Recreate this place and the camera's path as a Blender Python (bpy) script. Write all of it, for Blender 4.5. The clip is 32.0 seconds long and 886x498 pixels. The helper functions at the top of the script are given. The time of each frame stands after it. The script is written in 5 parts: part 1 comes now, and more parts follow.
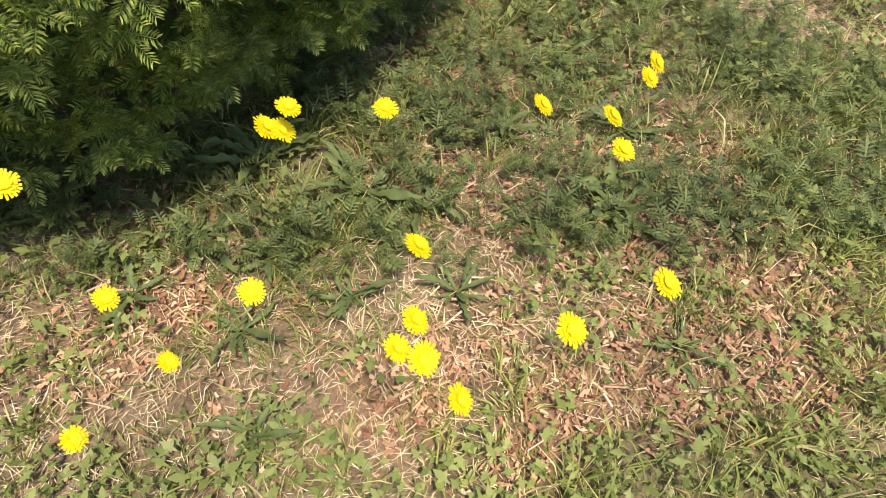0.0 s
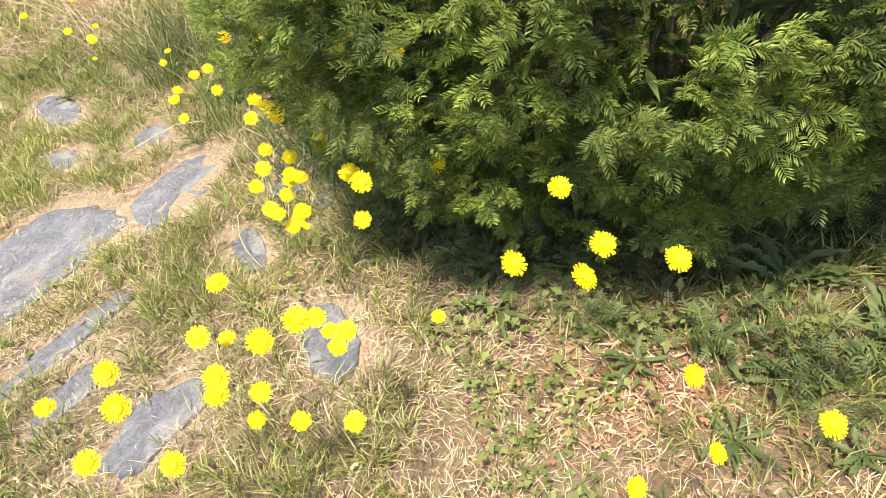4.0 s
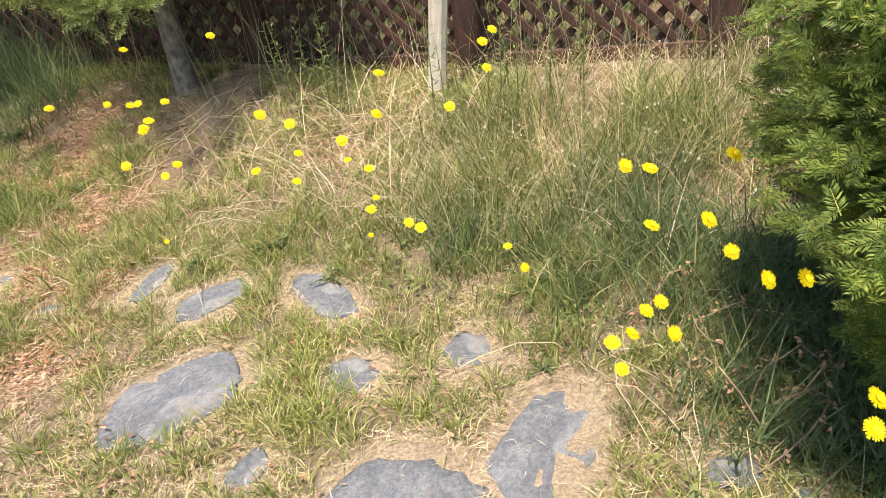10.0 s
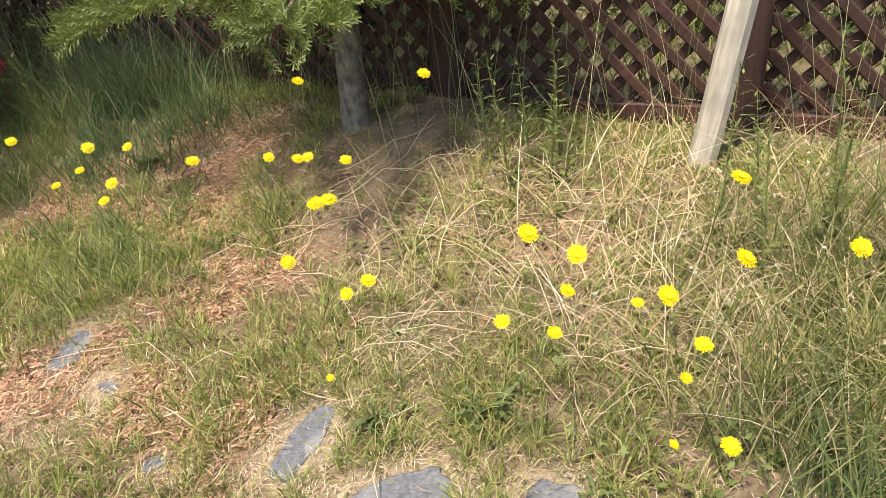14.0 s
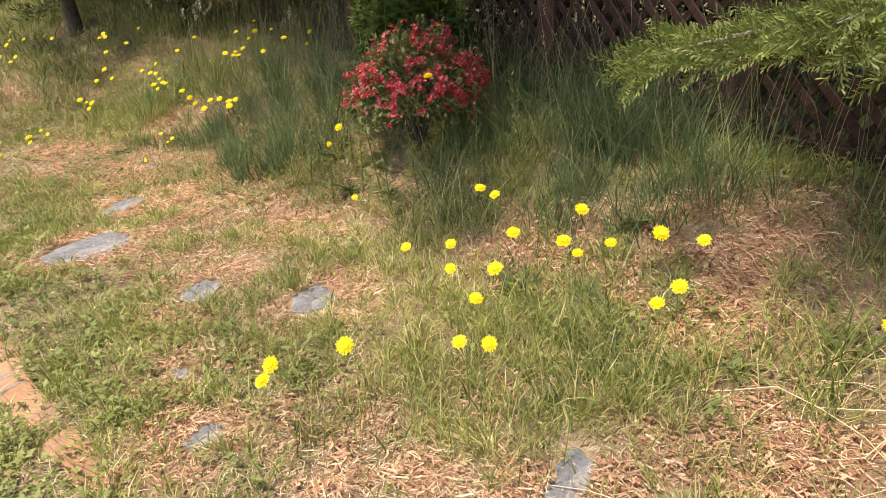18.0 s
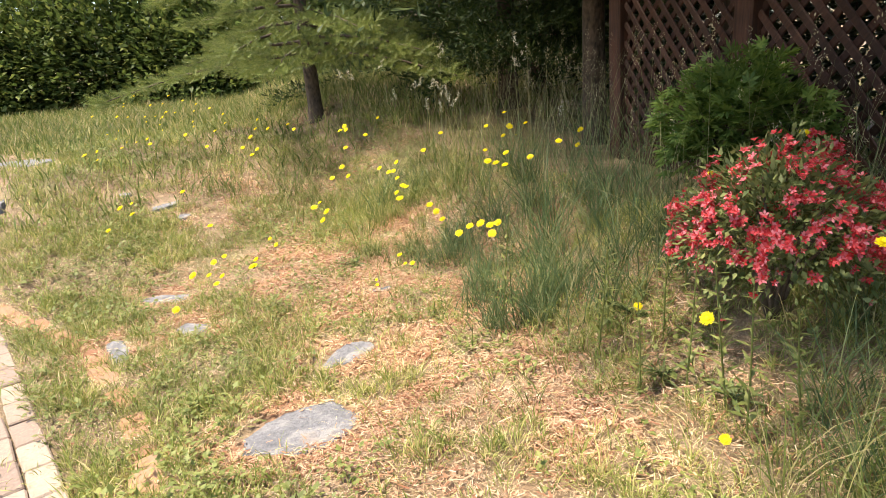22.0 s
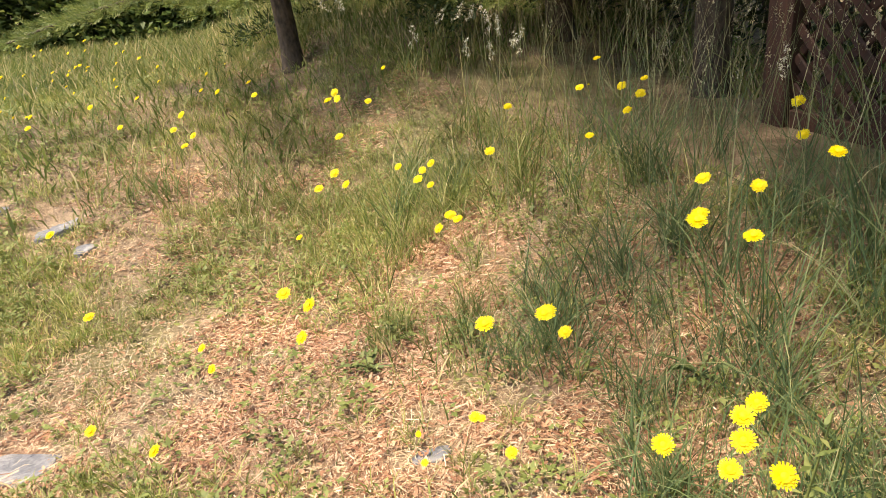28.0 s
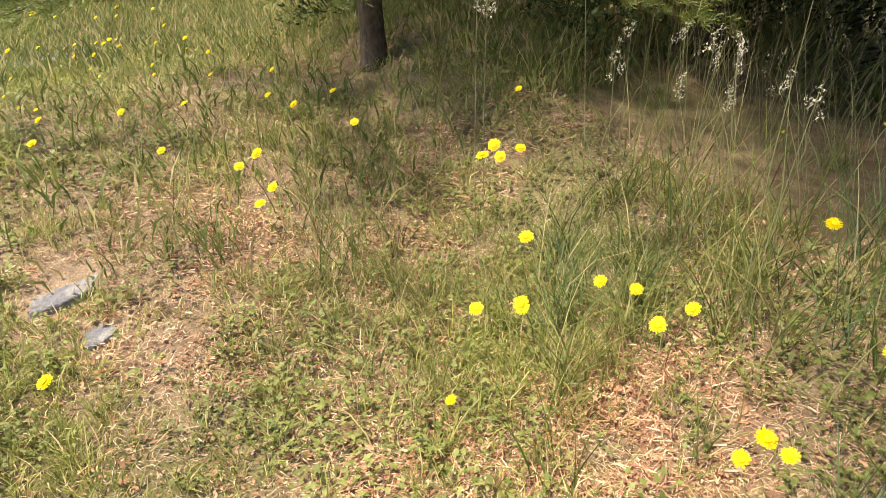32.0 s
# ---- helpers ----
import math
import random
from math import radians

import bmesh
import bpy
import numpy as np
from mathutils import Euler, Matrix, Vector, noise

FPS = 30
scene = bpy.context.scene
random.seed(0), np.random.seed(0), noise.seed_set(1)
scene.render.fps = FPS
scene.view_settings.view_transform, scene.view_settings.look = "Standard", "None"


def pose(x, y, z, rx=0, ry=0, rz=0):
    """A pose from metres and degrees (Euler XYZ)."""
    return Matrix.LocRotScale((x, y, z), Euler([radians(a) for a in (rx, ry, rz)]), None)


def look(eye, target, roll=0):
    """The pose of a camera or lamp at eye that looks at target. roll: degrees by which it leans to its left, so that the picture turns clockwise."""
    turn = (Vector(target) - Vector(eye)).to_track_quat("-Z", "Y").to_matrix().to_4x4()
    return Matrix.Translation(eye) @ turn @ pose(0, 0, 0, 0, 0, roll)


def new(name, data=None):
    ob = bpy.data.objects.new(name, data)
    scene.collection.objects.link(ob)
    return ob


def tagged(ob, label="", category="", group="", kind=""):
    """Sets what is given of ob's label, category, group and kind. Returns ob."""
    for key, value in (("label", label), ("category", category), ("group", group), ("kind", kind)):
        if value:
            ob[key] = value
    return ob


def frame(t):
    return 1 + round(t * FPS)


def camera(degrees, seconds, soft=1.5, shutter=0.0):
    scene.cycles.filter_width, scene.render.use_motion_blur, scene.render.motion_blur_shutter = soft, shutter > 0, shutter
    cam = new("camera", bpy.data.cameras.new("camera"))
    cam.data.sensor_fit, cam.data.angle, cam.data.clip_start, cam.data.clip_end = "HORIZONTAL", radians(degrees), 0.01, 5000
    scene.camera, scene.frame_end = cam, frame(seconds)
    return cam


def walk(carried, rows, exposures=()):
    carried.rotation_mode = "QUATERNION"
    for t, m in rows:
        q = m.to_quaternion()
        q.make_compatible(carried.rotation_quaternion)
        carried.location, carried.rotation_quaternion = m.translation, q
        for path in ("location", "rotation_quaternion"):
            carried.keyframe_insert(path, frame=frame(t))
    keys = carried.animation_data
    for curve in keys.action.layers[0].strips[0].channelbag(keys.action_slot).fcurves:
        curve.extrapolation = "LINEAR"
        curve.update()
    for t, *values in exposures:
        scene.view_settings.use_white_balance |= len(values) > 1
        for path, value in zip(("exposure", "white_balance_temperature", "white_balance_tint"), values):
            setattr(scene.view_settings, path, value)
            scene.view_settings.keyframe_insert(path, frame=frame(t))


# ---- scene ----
EXPOSURES = [(0.0, 0.76, 6600, 10), (3.5, 1.06, 6500, 10), (5.5, 1.32, 6450, 10), (7.5, 1.27, 6450, 10), (9.0, 1.18, 6450, 10), (11.0, 0.86, 6500, 10), (13.0, 0.90, 6550, 10), (15.0, 0.85, 6600, 10),
             (19.0, 1.02, 7000, 13), (23.0, 1.42, 6900, 12), (25.5, 1.36, 7000, 13), (28.0, 1.28, 7100, 13), (32.0, 1.24, 7200, 13)]
cam = camera(68.7, 32.0, soft=0.6)
PATH = [
    (0.0, 0.515, -0.327, 1.130, -51.12, -53.23, 2.85),
    (0.5, 0.491, -0.319, 1.144, -41.41, -51.56, -0.63),
    (1.0, 0.473, -0.310, 1.154, -34.27, -50.36, -4.36),
    (1.5, 0.473, -0.298, 1.158, -32.11, -49.66, -5.33),
    (2.0, 0.461, -0.290, 1.162, -27.79, -49.20, -7.14),
    (2.5, 0.444, -0.287, 1.177, -21.95, -47.49, -9.53),
    (3.0, 0.412, -0.266, 1.195, -15.77, -45.95, -12.10),
    (3.5, 0.323, -0.219, 1.209, -7.51, -44.34, -14.19),
    (5.5, 0.027, -0.109, 1.203, -3.57, -36.88, -9.66),
    (6.0, -0.013, -0.037, 1.224, 0.14, -31.89, -12.30),
    (6.5, -0.062, 0.092, 1.232, -2.00, -27.24, -12.91),
    (7.0, -0.134, 0.173, 1.231, -2.14, -29.56, -12.00),
    (7.5, -0.275, 0.252, 1.222, -4.13, -30.14, -11.32),
    (8.0, -0.399, 0.280, 1.223, -4.56, -29.44, -10.26),
    (8.5, -0.469, 0.375, 1.216, -1.88, -30.27, -9.97),
    (9.0, -0.525, 0.510, 1.220, -0.36, -30.22, -10.26),
    (9.5, -0.580, 0.593, 1.222, 0.65, -32.63, -8.08),
    (10.0, -0.668, 0.685, 1.236, -3.22, -30.91, -8.64),
    (10.5, -0.772, 0.759, 1.221, -8.90, -30.02, -6.69),
    (11.0, -0.783, 0.869, 1.203, -12.86, -31.72, -5.48),
    (11.5, -0.772, 1.031, 1.206, -9.91, -31.75, -6.37),
    (12.0, -0.794, 1.191, 1.194, -7.38, -32.14, -7.45),
    (12.5, -0.906, 1.352, 1.210, -9.05, -29.15, -9.55),
    (13.0, -0.982, 1.457, 1.186, -5.93, -30.08, -7.70),
    (13.5, -1.028, 1.618, 1.167, -0.49, -30.07, -7.73),
    (14.0, -1.114, 1.722, 1.171, 6.80, -28.67, -6.65),
    (14.5, -1.236, 1.778, 1.176, 16.16, -29.19, -5.79),
    (15.0, -1.420, 1.808, 1.215, 20.70, -28.44, -6.51),
    (15.5, -1.538, 1.825, 1.200, 24.84, -26.31, -5.54),
    (17.5, -1.957, 2.112, 1.244, 34.06, -23.90, -5.90),
    (18.0, -2.067, 2.145, 1.239, 35.27, -25.01, -3.62),
    (18.5, -2.199, 2.305, 1.225, 42.03, -27.01, -3.89),
    (19.0, -2.316, 2.418, 1.225, 46.05, -26.08, -4.88),
    (19.5, -2.480, 2.470, 1.225, 45.82, -25.28, -5.41),
    (20.0, -2.606, 2.494, 1.257, 43.97, -23.71, -4.30),
    (20.5, -2.718, 2.551, 1.247, 49.15, -23.29, -5.16),
    (21.0, -2.855, 2.667, 1.255, 53.67, -19.89, -4.89),
    (21.5, -2.977, 2.717, 1.256, 54.58, -18.27, -4.89),
    (22.0, -3.210, 2.728, 1.280, 52.42, -17.58, -4.98),
    (22.5, -3.377, 2.778, 1.269, 49.91, -18.59, -4.16),
    (23.0, -3.548, 2.927, 1.264, 51.53, -17.53, -3.16),
    (23.5, -3.705, 3.008, 1.266, 53.14, -20.03, -4.01),
    (24.0, -3.898, 3.066, 1.268, 51.76, -19.03, -5.79),
    (24.5, -4.082, 3.092, 1.262, 47.16, -20.56, -5.04),
    (25.0, -4.251, 3.240, 1.297, 51.06, -22.02, -5.29),
    (25.5, -4.414, 3.422, 1.327, 51.79, -20.87, -3.97),
    (27.5, -4.857, 3.638, 1.236, 49.52, -24.75, -7.36),
    (28.0, -4.931, 3.745, 1.243, 52.82, -24.07, -7.34),
    (28.5, -5.032, 3.809, 1.229, 54.70, -26.33, -7.85),
    (29.0, -5.204, 3.824, 1.224, 49.09, -27.45, -7.50),
    (29.5, -5.331, 3.827, 1.212, 45.00, -31.57, -6.76),
    (30.0, -5.433, 3.858, 1.224, 43.18, -31.86, -3.75),
    (30.5, -5.625, 3.931, 1.256, 48.90, -26.23, -5.79),
    (31.0, -5.786, 3.981, 1.286, 53.99, -26.45, -5.57),
    (31.5, -5.980, 3.999, 1.286, 52.72, -23.93, -4.91),
    (32.0, -6.161, 4.007, 1.319, 53.85, -26.05, -2.61),
]
walk(cam, [(t, pose(x, y, z, 90 + pitch, 0, yaw) @ pose(0, 0, 0, 0, 0, roll)) for t, x, y, z, yaw, pitch, roll in PATH],
     exposures=EXPOSURES)

# ---- light ----
SUN_FROM = Vector((-0.22, -0.42, 1.25)).normalized()
world = bpy.data.worlds.new("sky")
scene.world = world
world.use_nodes = True
wn = world.node_tree
sky = wn.nodes.new("ShaderNodeTexSky")
sky.sky_type, sky.sun_disc = "NISHITA", False
sky.sun_elevation = math.asin(SUN_FROM.z)
sky.sun_rotation = math.atan2(SUN_FROM.x, SUN_FROM.y)
wn.nodes["Background"].inputs[1].default_value = 0.13
wn.links.new(sky.outputs[0], wn.nodes["Background"].inputs[0])
sun = new("sun", bpy.data.lights.new("sun", "SUN"))
sun.data.energy, sun.data.angle, sun.data.color = 4.3, radians(7.0), (1.0, 0.91, 0.75)
sun.matrix_world = look(SUN_FROM * 30, (0, 0, 0))

# ---- materials ----
def material(name):
    m = bpy.data.materials.new(name)
    m.use_nodes = True
    n = m.node_tree.nodes
    return m, n, m.node_tree.links, n["Principled BSDF"]


def ramp_of(n, links, source, stops):
    r = n.new("ShaderNodeValToRGB")
    e = r.color_ramp.elements
    while len(e) < len(stops):
        e.new(0.5)
    for k, (at, c) in enumerate(stops):
        e[k].position, e[k].color = at, (*c, 1)
    links.new(source, r.inputs[0])
    return r


def noise_of(n, links, scale, detail=4.0, rough=0.6, coords="Object"):
    tc = n.new("ShaderNodeTexCoord")
    t = n.new("ShaderNodeTexNoise")
    t.inputs["Scale"].default_value, t.inputs["Detail"].default_value, t.inputs["Roughness"].default_value = scale, detail, rough
    links.new(tc.outputs[coords], t.inputs["Vector"])
    return t


def bump_of(n, links, height, bsdf, strength, distance):
    b = n.new("ShaderNodeBump")
    b.inputs["Strength"].default_value, b.inputs["Distance"].default_value = strength, distance
    links.new(height, b.inputs["Height"])
    links.new(b.outputs[0], bsdf.inputs["Normal"])


def mix_of(n, links, fac, a, b, mode="MIX"):
    m = n.new("ShaderNodeMix")
    m.data_type, m.blend_type = "RGBA", mode
    for slot, v in ((0, fac), (6, a), (7, b)):
        if hasattr(v, "links"):
            links.new(v, m.inputs[slot])
        else:
            m.inputs[slot].default_value = v if slot == 0 else (*v, 1)
    return m.outputs[2]


def leaf_material(name, stops, through_light=0.35, rough=0.55, patch=0.25, size=1.6):
    """Thin plant matter: a colour of its own for every blade, with a soft change across the ground, and light that shines through."""
    m, n, links, b = material(name)
    g = n.new("ShaderNodeNewGeometry")
    r = ramp_of(n, links, g.outputs["Random Per Island"], stops)
    t = noise_of(n, links, size, 3)
    tone = ramp_of(n, links, t.outputs[0], [(0.3, (1 - patch,) * 3), (0.7, (1 + patch * 0.6, 1 + patch * 0.5, 1.0))])
    col = mix_of(n, links, 1.0, r.outputs[0], tone.outputs[0], "MULTIPLY")
    links.new(col, b.inputs["Base Color"])
    b.inputs["Roughness"].default_value = rough
    b.inputs["Specular IOR Level"].default_value = 0.3
    tr = n.new("ShaderNodeBsdfTranslucent")
    links.new(col, tr.inputs[0])
    mx = n.new("ShaderNodeMixShader")
    mx.inputs[0].default_value = through_light
    links.new(b.outputs[0], mx.inputs[1])
    links.new(tr.outputs[0], mx.inputs[2])
    links.new(mx.outputs[0], n["Material Output"].inputs[0])
    return m


def wood_material(name, dark, light, scale=1.0, rough=0.75):
    m, n, links, b = material(name)
    tc = n.new("ShaderNodeTexCoord")
    mp = n.new("ShaderNodeMapping")
    mp.inputs["Scale"].default_value = (26 * scale, 26 * scale, 1.6 * scale)
    links.new(tc.outputs["Object"], mp.inputs["Vector"])
    t = n.new("ShaderNodeTexNoise")
    t.inputs["Scale"].default_value, t.inputs["Detail"].default_value, t.inputs["Roughness"].default_value = 2.0, 6, 0.7
    links.new(mp.outputs[0], t.inputs["Vector"])
    info = n.new("ShaderNodeObjectInfo")
    r = ramp_of(n, links, t.outputs[0], [(0.28, dark), (0.72, light)])
    w = noise_of(n, links, 5, 3)
    tone = ramp_of(n, links, w.outputs[0], [(0.3, (0.7, 0.7, 0.7)), (0.75, (1.15, 1.12, 1.1))])
    col = mix_of(n, links, 1.0, r.outputs[0], tone.outputs[0], "MULTIPLY")
    each = ramp_of(n, links, info.outputs["Random"], [(0, (0.75, 0.75, 0.75)), (1, (1.2, 1.15, 1.1))])
    links.new(mix_of(n, links, 1.0, col, each.outputs[0], "MULTIPLY"), b.inputs["Base Color"])
    b.inputs["Roughness"].default_value = rough
    bump_of(n, links, t.outputs[0], b, 0.5, 0.004)
    return m


def soil_material():
    m, n, links, b = material("soil with dry litter")
    big = noise_of(n, links, 1.1, 4)
    mid = noise_of(n, links, 9, 6, 0.7)
    fine = noise_of(n, links, 95, 5, 0.75)
    base = ramp_of(n, links, mid.outputs[0], [(0.25, (0.13, 0.085, 0.055)), (0.5, (0.30, 0.215, 0.145)), (0.72, (0.46, 0.36, 0.26))])
    grain = ramp_of(n, links, fine.outputs[0], [(0.3, (0.5, 0.47, 0.45)), (0.7, (1.35, 1.3, 1.2))])
    col = mix_of(n, links, 1.0, base.outputs[0], grain.outputs[0], "MULTIPLY")
    moss = ramp_of(n, links, big.outputs[0], [(0.46, (0, 0, 0)), (0.66, (0.6, 0.6, 0.6))])
    col = mix_of(n, links, moss.outputs[0], col, (0.15, 0.155, 0.05))
    for name, tint in (("sand", (0.60, 0.47, 0.345)), ("leaves", (0.40, 0.24, 0.16))):
        at = n.new("ShaderNodeAttribute")
        at.attribute_name = name
        tinted = mix_of(n, links, 1.0, tint, grain.outputs[0], "MULTIPLY")
        col = mix_of(n, links, at.outputs["Fac"], col, tinted)
    links.new(col, b.inputs["Base Color"])
    b.inputs["Roughness"].default_value = 0.95
    bump_of(n, links, fine.outputs[0], b, 1.0, 0.018)
    return m


def slate_material():
    m, n, links, b = material("grey slate")
    a = noise_of(n, links, 7, 6, 0.65)
    f = noise_of(n, links, 75, 6, 0.75)
    r = ramp_of(n, links, a.outputs[0], [(0.25, (0.12, 0.125, 0.14)), (0.55, (0.20, 0.205, 0.225)), (0.78, (0.33, 0.33, 0.345))])
    g = ramp_of(n, links, f.outputs[0], [(0.3, (0.55, 0.55, 0.57)), (0.72, (1.4, 1.36, 1.33))])
    col = mix_of(n, links, 1.0, r.outputs[0], g.outputs[0], "MULTIPLY")
    tc = n.new("ShaderNodeTexCoord")
    mp = n.new("ShaderNodeMapping")
    mp.inputs["Scale"].default_value = (10, 17, 10)
    mp.inputs["Rotation"].default_value = (0, 0, 0.6)
    links.new(tc.outputs["Object"], mp.inputs["Vector"])
    k = n.new("ShaderNodeTexNoise")
    k.inputs["Scale"].default_value, k.inputs["Detail"].default_value, k.inputs["Roughness"].default_value = 1.0, 7, 0.75
    links.new(mp.outputs[0], k.inputs["Vector"])
    worn = ramp_of(n, links, k.outputs[0], [(0.50, (0, 0, 0)), (0.66, (0.75, 0.75, 0.75))])
    col = mix_of(n, links, worn.outputs[0], col, (0.37, 0.36, 0.35))
    s = noise_of(n, links, 3.1, 6, 0.7)
    dust = ramp_of(n, links, s.outputs[0], [(0.56, (0, 0, 0)), (0.68, (0.6, 0.6, 0.6))])
    col = mix_of(n, links, dust.outputs[0], col, (0.33, 0.24, 0.165))
    links.new(col, b.inputs["Base Color"])
    b.inputs["Roughness"].default_value = 0.75
    h = n.new("ShaderNodeMath")
    h.operation = "ADD"
    links.new(k.outputs[0], h.inputs[0])
    links.new(f.outputs[0], h.inputs[1])
    bump_of(n, links, h.outputs[0], b, 0.9, 0.011)
    return m


def clay_material(name, stops):
    m, n, links, b = material(name)
    info = n.new("ShaderNodeObjectInfo")
    r = ramp_of(n, links, info.outputs["Random"], stops)
    f = noise_of(n, links, 70, 5, 0.7)
    w = noise_of(n, links, 14, 4)
    g = ramp_of(n, links, f.outputs[0], [(0.3, (0.75, 0.75, 0.75)), (0.7, (1.15, 1.15, 1.15))])
    col = mix_of(n, links, 1.0, r.outputs[0], g.outputs[0], "MULTIPLY")
    d = ramp_of(n, links, w.outputs[0], [(0.5, (0, 0, 0)), (0.75, (0.55, 0.55, 0.55))])
    col = mix_of(n, links, d.outputs[0], col, (0.22, 0.17, 0.12))
    links.new(col, b.inputs["Base Color"])
    b.inputs["Roughness"].default_value = 0.88
    bump_of(n, links, f.outputs[0], b, 0.5, 0.004)
    return m


def bark_material(name, dark, light):
    m, n, links, b = material(name)
    tc = n.new("ShaderNodeTexCoord")
    mp = n.new("ShaderNodeMapping")
    mp.inputs["Scale"].default_value = (18, 18, 9)
    links.new(tc.outputs["Object"], mp.inputs["Vector"])
    t = n.new("ShaderNodeTexNoise")
    t.inputs["Scale"].default_value, t.inputs["Detail"].default_value = 2.2, 7
    links.new(mp.outputs[0], t.inputs["Vector"])
    r = ramp_of(n, links, t.outputs[0], [(0.3, dark), (0.68, light)])
    links.new(r.outputs[0], b.inputs["Base Color"])
    b.inputs["Roughness"].default_value = 0.9
    bump_of(n, links, t.outputs[0], b, 0.9, 0.012)
    return m


M_SOIL = soil_material()
M_SLATE = slate_material()
M_PAVER = clay_material("pale clay paver", [(0, (0.37, 0.295, 0.235)), (0.5, (0.31, 0.23, 0.185)), (1, (0.22, 0.16, 0.135))])
M_EDGE = clay_material("orange clay brick", [(0, (0.46, 0.25, 0.145)), (0.6, (0.50, 0.31, 0.195)), (1, (0.38, 0.19, 0.115))])
M_FENCE = wood_material("red-brown stained timber", (0.026, 0.011, 0.008), (0.10, 0.043, 0.028))
M_STAKE = wood_material("weathered white timber", (0.30, 0.27, 0.22), (0.66, 0.62, 0.54))
M_BARK = bark_material("grey fir bark", (0.06, 0.05, 0.04), (0.24, 0.21, 0.17))
M_DARKBARK = bark_material("brown bark", (0.035, 0.025, 0.018), (0.12, 0.085, 0.06))
M_LAWN = leaf_material("lawn grass", [(0, (0.15, 0.205, 0.05)), (0.4, (0.26, 0.31, 0.08)), (0.7, (0.42, 0.42, 0.14)), (1, (0.70, 0.59, 0.36))], 0.35)
M_TALL = leaf_material("tall grass", [(0, (0.10, 0.15, 0.04)), (0.45, (0.18, 0.225, 0.065)), (0.72, (0.32, 0.32, 0.12)), (1, (0.56, 0.47, 0.27))], 0.35)
M_BLUE = leaf_material("blue-green grass", [(0, (0.08, 0.13, 0.06)), (0.6, (0.14, 0.20, 0.09)), (0.9, (0.23, 0.28, 0.13)), (1, (0.46, 0.41, 0.25))], 0.35)
M_STRAW = leaf_material("dry straw", [(0, (0.46, 0.29, 0.18)), (0.4, (0.70, 0.54, 0.36)), (1, (0.84, 0.73, 0.57))], 0.2, 0.7)
M_DEAD = leaf_material("dead leaves", [(0, (0.24, 0.10, 0.06)), (0.45, (0.44, 0.245, 0.155)), (0.8, (0.56, 0.36, 0.24)), (1, (0.62, 0.48, 0.35))], 0.2, 0.7)
M_MULCH = leaf_material("reddish dry needles and chips", [(0, (0.27, 0.12, 0.075)), (0.4, (0.50, 0.29, 0.19)), (0.8, (0.66, 0.44, 0.31)), (1, (0.78, 0.62, 0.47))], 0.15, 0.75)
M_WEED = leaf_material("low weeds", [(0, (0.14, 0.18, 0.055)), (0.5, (0.215, 0.255, 0.08)), (1, (0.31, 0.33, 0.125))], 0.35)
M_VETCH = leaf_material("feathered weed leaves", [(0, (0.085, 0.12, 0.045)), (0.6, (0.14, 0.18, 0.068)), (1, (0.24, 0.265, 0.10))], 0.35, 0.6, 0.4, 3.0)
M_ROSETTE = leaf_material("rosette leaves", [(0, (0.075, 0.11, 0.042)), (0.6, (0.12, 0.155, 0.062)), (1, (0.18, 0.21, 0.09))], 0.25, 0.6, 0.35, 25.0)
M_YEW = leaf_material("yew needles", [(0, (0.11, 0.18, 0.045)), (0.6, (0.21, 0.29, 0.075)), (1, (0.38, 0.42, 0.12))], 0.46, 0.55, 0.62, 6.0)
# Darker yew needles: the bush's inner shade is put into this colour.
M_YEWSHADED = leaf_material("inner yew needles with shade in the colour", [(0, (0.05, 0.085, 0.02)), (1, (0.12, 0.17, 0.04))], 0.3, 0.6)
M_FIR = leaf_material("fir needles", [(0, (0.10, 0.15, 0.04)), (0.6, (0.19, 0.24, 0.07)), (1, (0.32, 0.35, 0.13))], 0.3, 0.5, 0.4, 5.0)
# Darker copy of the fir needles, with shade put into the colour.
M_FIRSHADED = leaf_material("fir needles with shade in the colour", [(0, (0.02, 0.045, 0.015)), (0.7, (0.045, 0.075, 0.022)), (1, (0.08, 0.11, 0.03))], 0.2, 0.6, 0.4, 4.0)
# Near-black leaves: the shade behind the fence is put into their colour.
M_SHADE = leaf_material("shrub leaves with shade in the colour", [(0, (0.018, 0.03, 0.012)), (0.7, (0.035, 0.05, 0.018)), (1, (0.06, 0.075, 0.025))], 0.15)
M_MAPLE = leaf_material("maple leaves", [(0, (0.07, 0.14, 0.03)), (1, (0.16, 0.24, 0.055))], 0.45)
M_HEDGE = leaf_material("shrub leaves", [(0, (0.05, 0.085, 0.025)), (0.7, (0.11, 0.16, 0.045)), (1, (0.24, 0.28, 0.09))], 0.4, 0.6, 0.5, 1.0)
M_AZLEAF = leaf_material("azalea leaves", [(0, (0.08, 0.12, 0.04)), (1, (0.24, 0.27, 0.11))], 0.3)
M_AZBLOOM = leaf_material("azalea petals", [(0, (0.54, 0.03, 0.035)), (0.5, (0.68, 0.075, 0.10)), (1, (0.80, 0.29, 0.36))], 0.35, 0.6)
M_PETAL = leaf_material("yellow petals", [(0, (0.84, 0.66, 0.005)), (1, (0.90, 0.78, 0.02))], 0.5, 0.6, 0.05)
M_HEART = leaf_material("flower heart", [(0, (0.80, 0.58, 0.005)), (1, (0.85, 0.66, 0.01))], 0.1, 0.7, 0.05)
M_STALK = leaf_material("green stalks", [(0, (0.07, 0.11, 0.03)), (1, (0.13, 0.17, 0.06))], 0.1)
M_CLOVER = leaf_material("white clover", [(0, (0.6, 0.58, 0.48)), (1, (0.78, 0.76, 0.68))], 0.3)
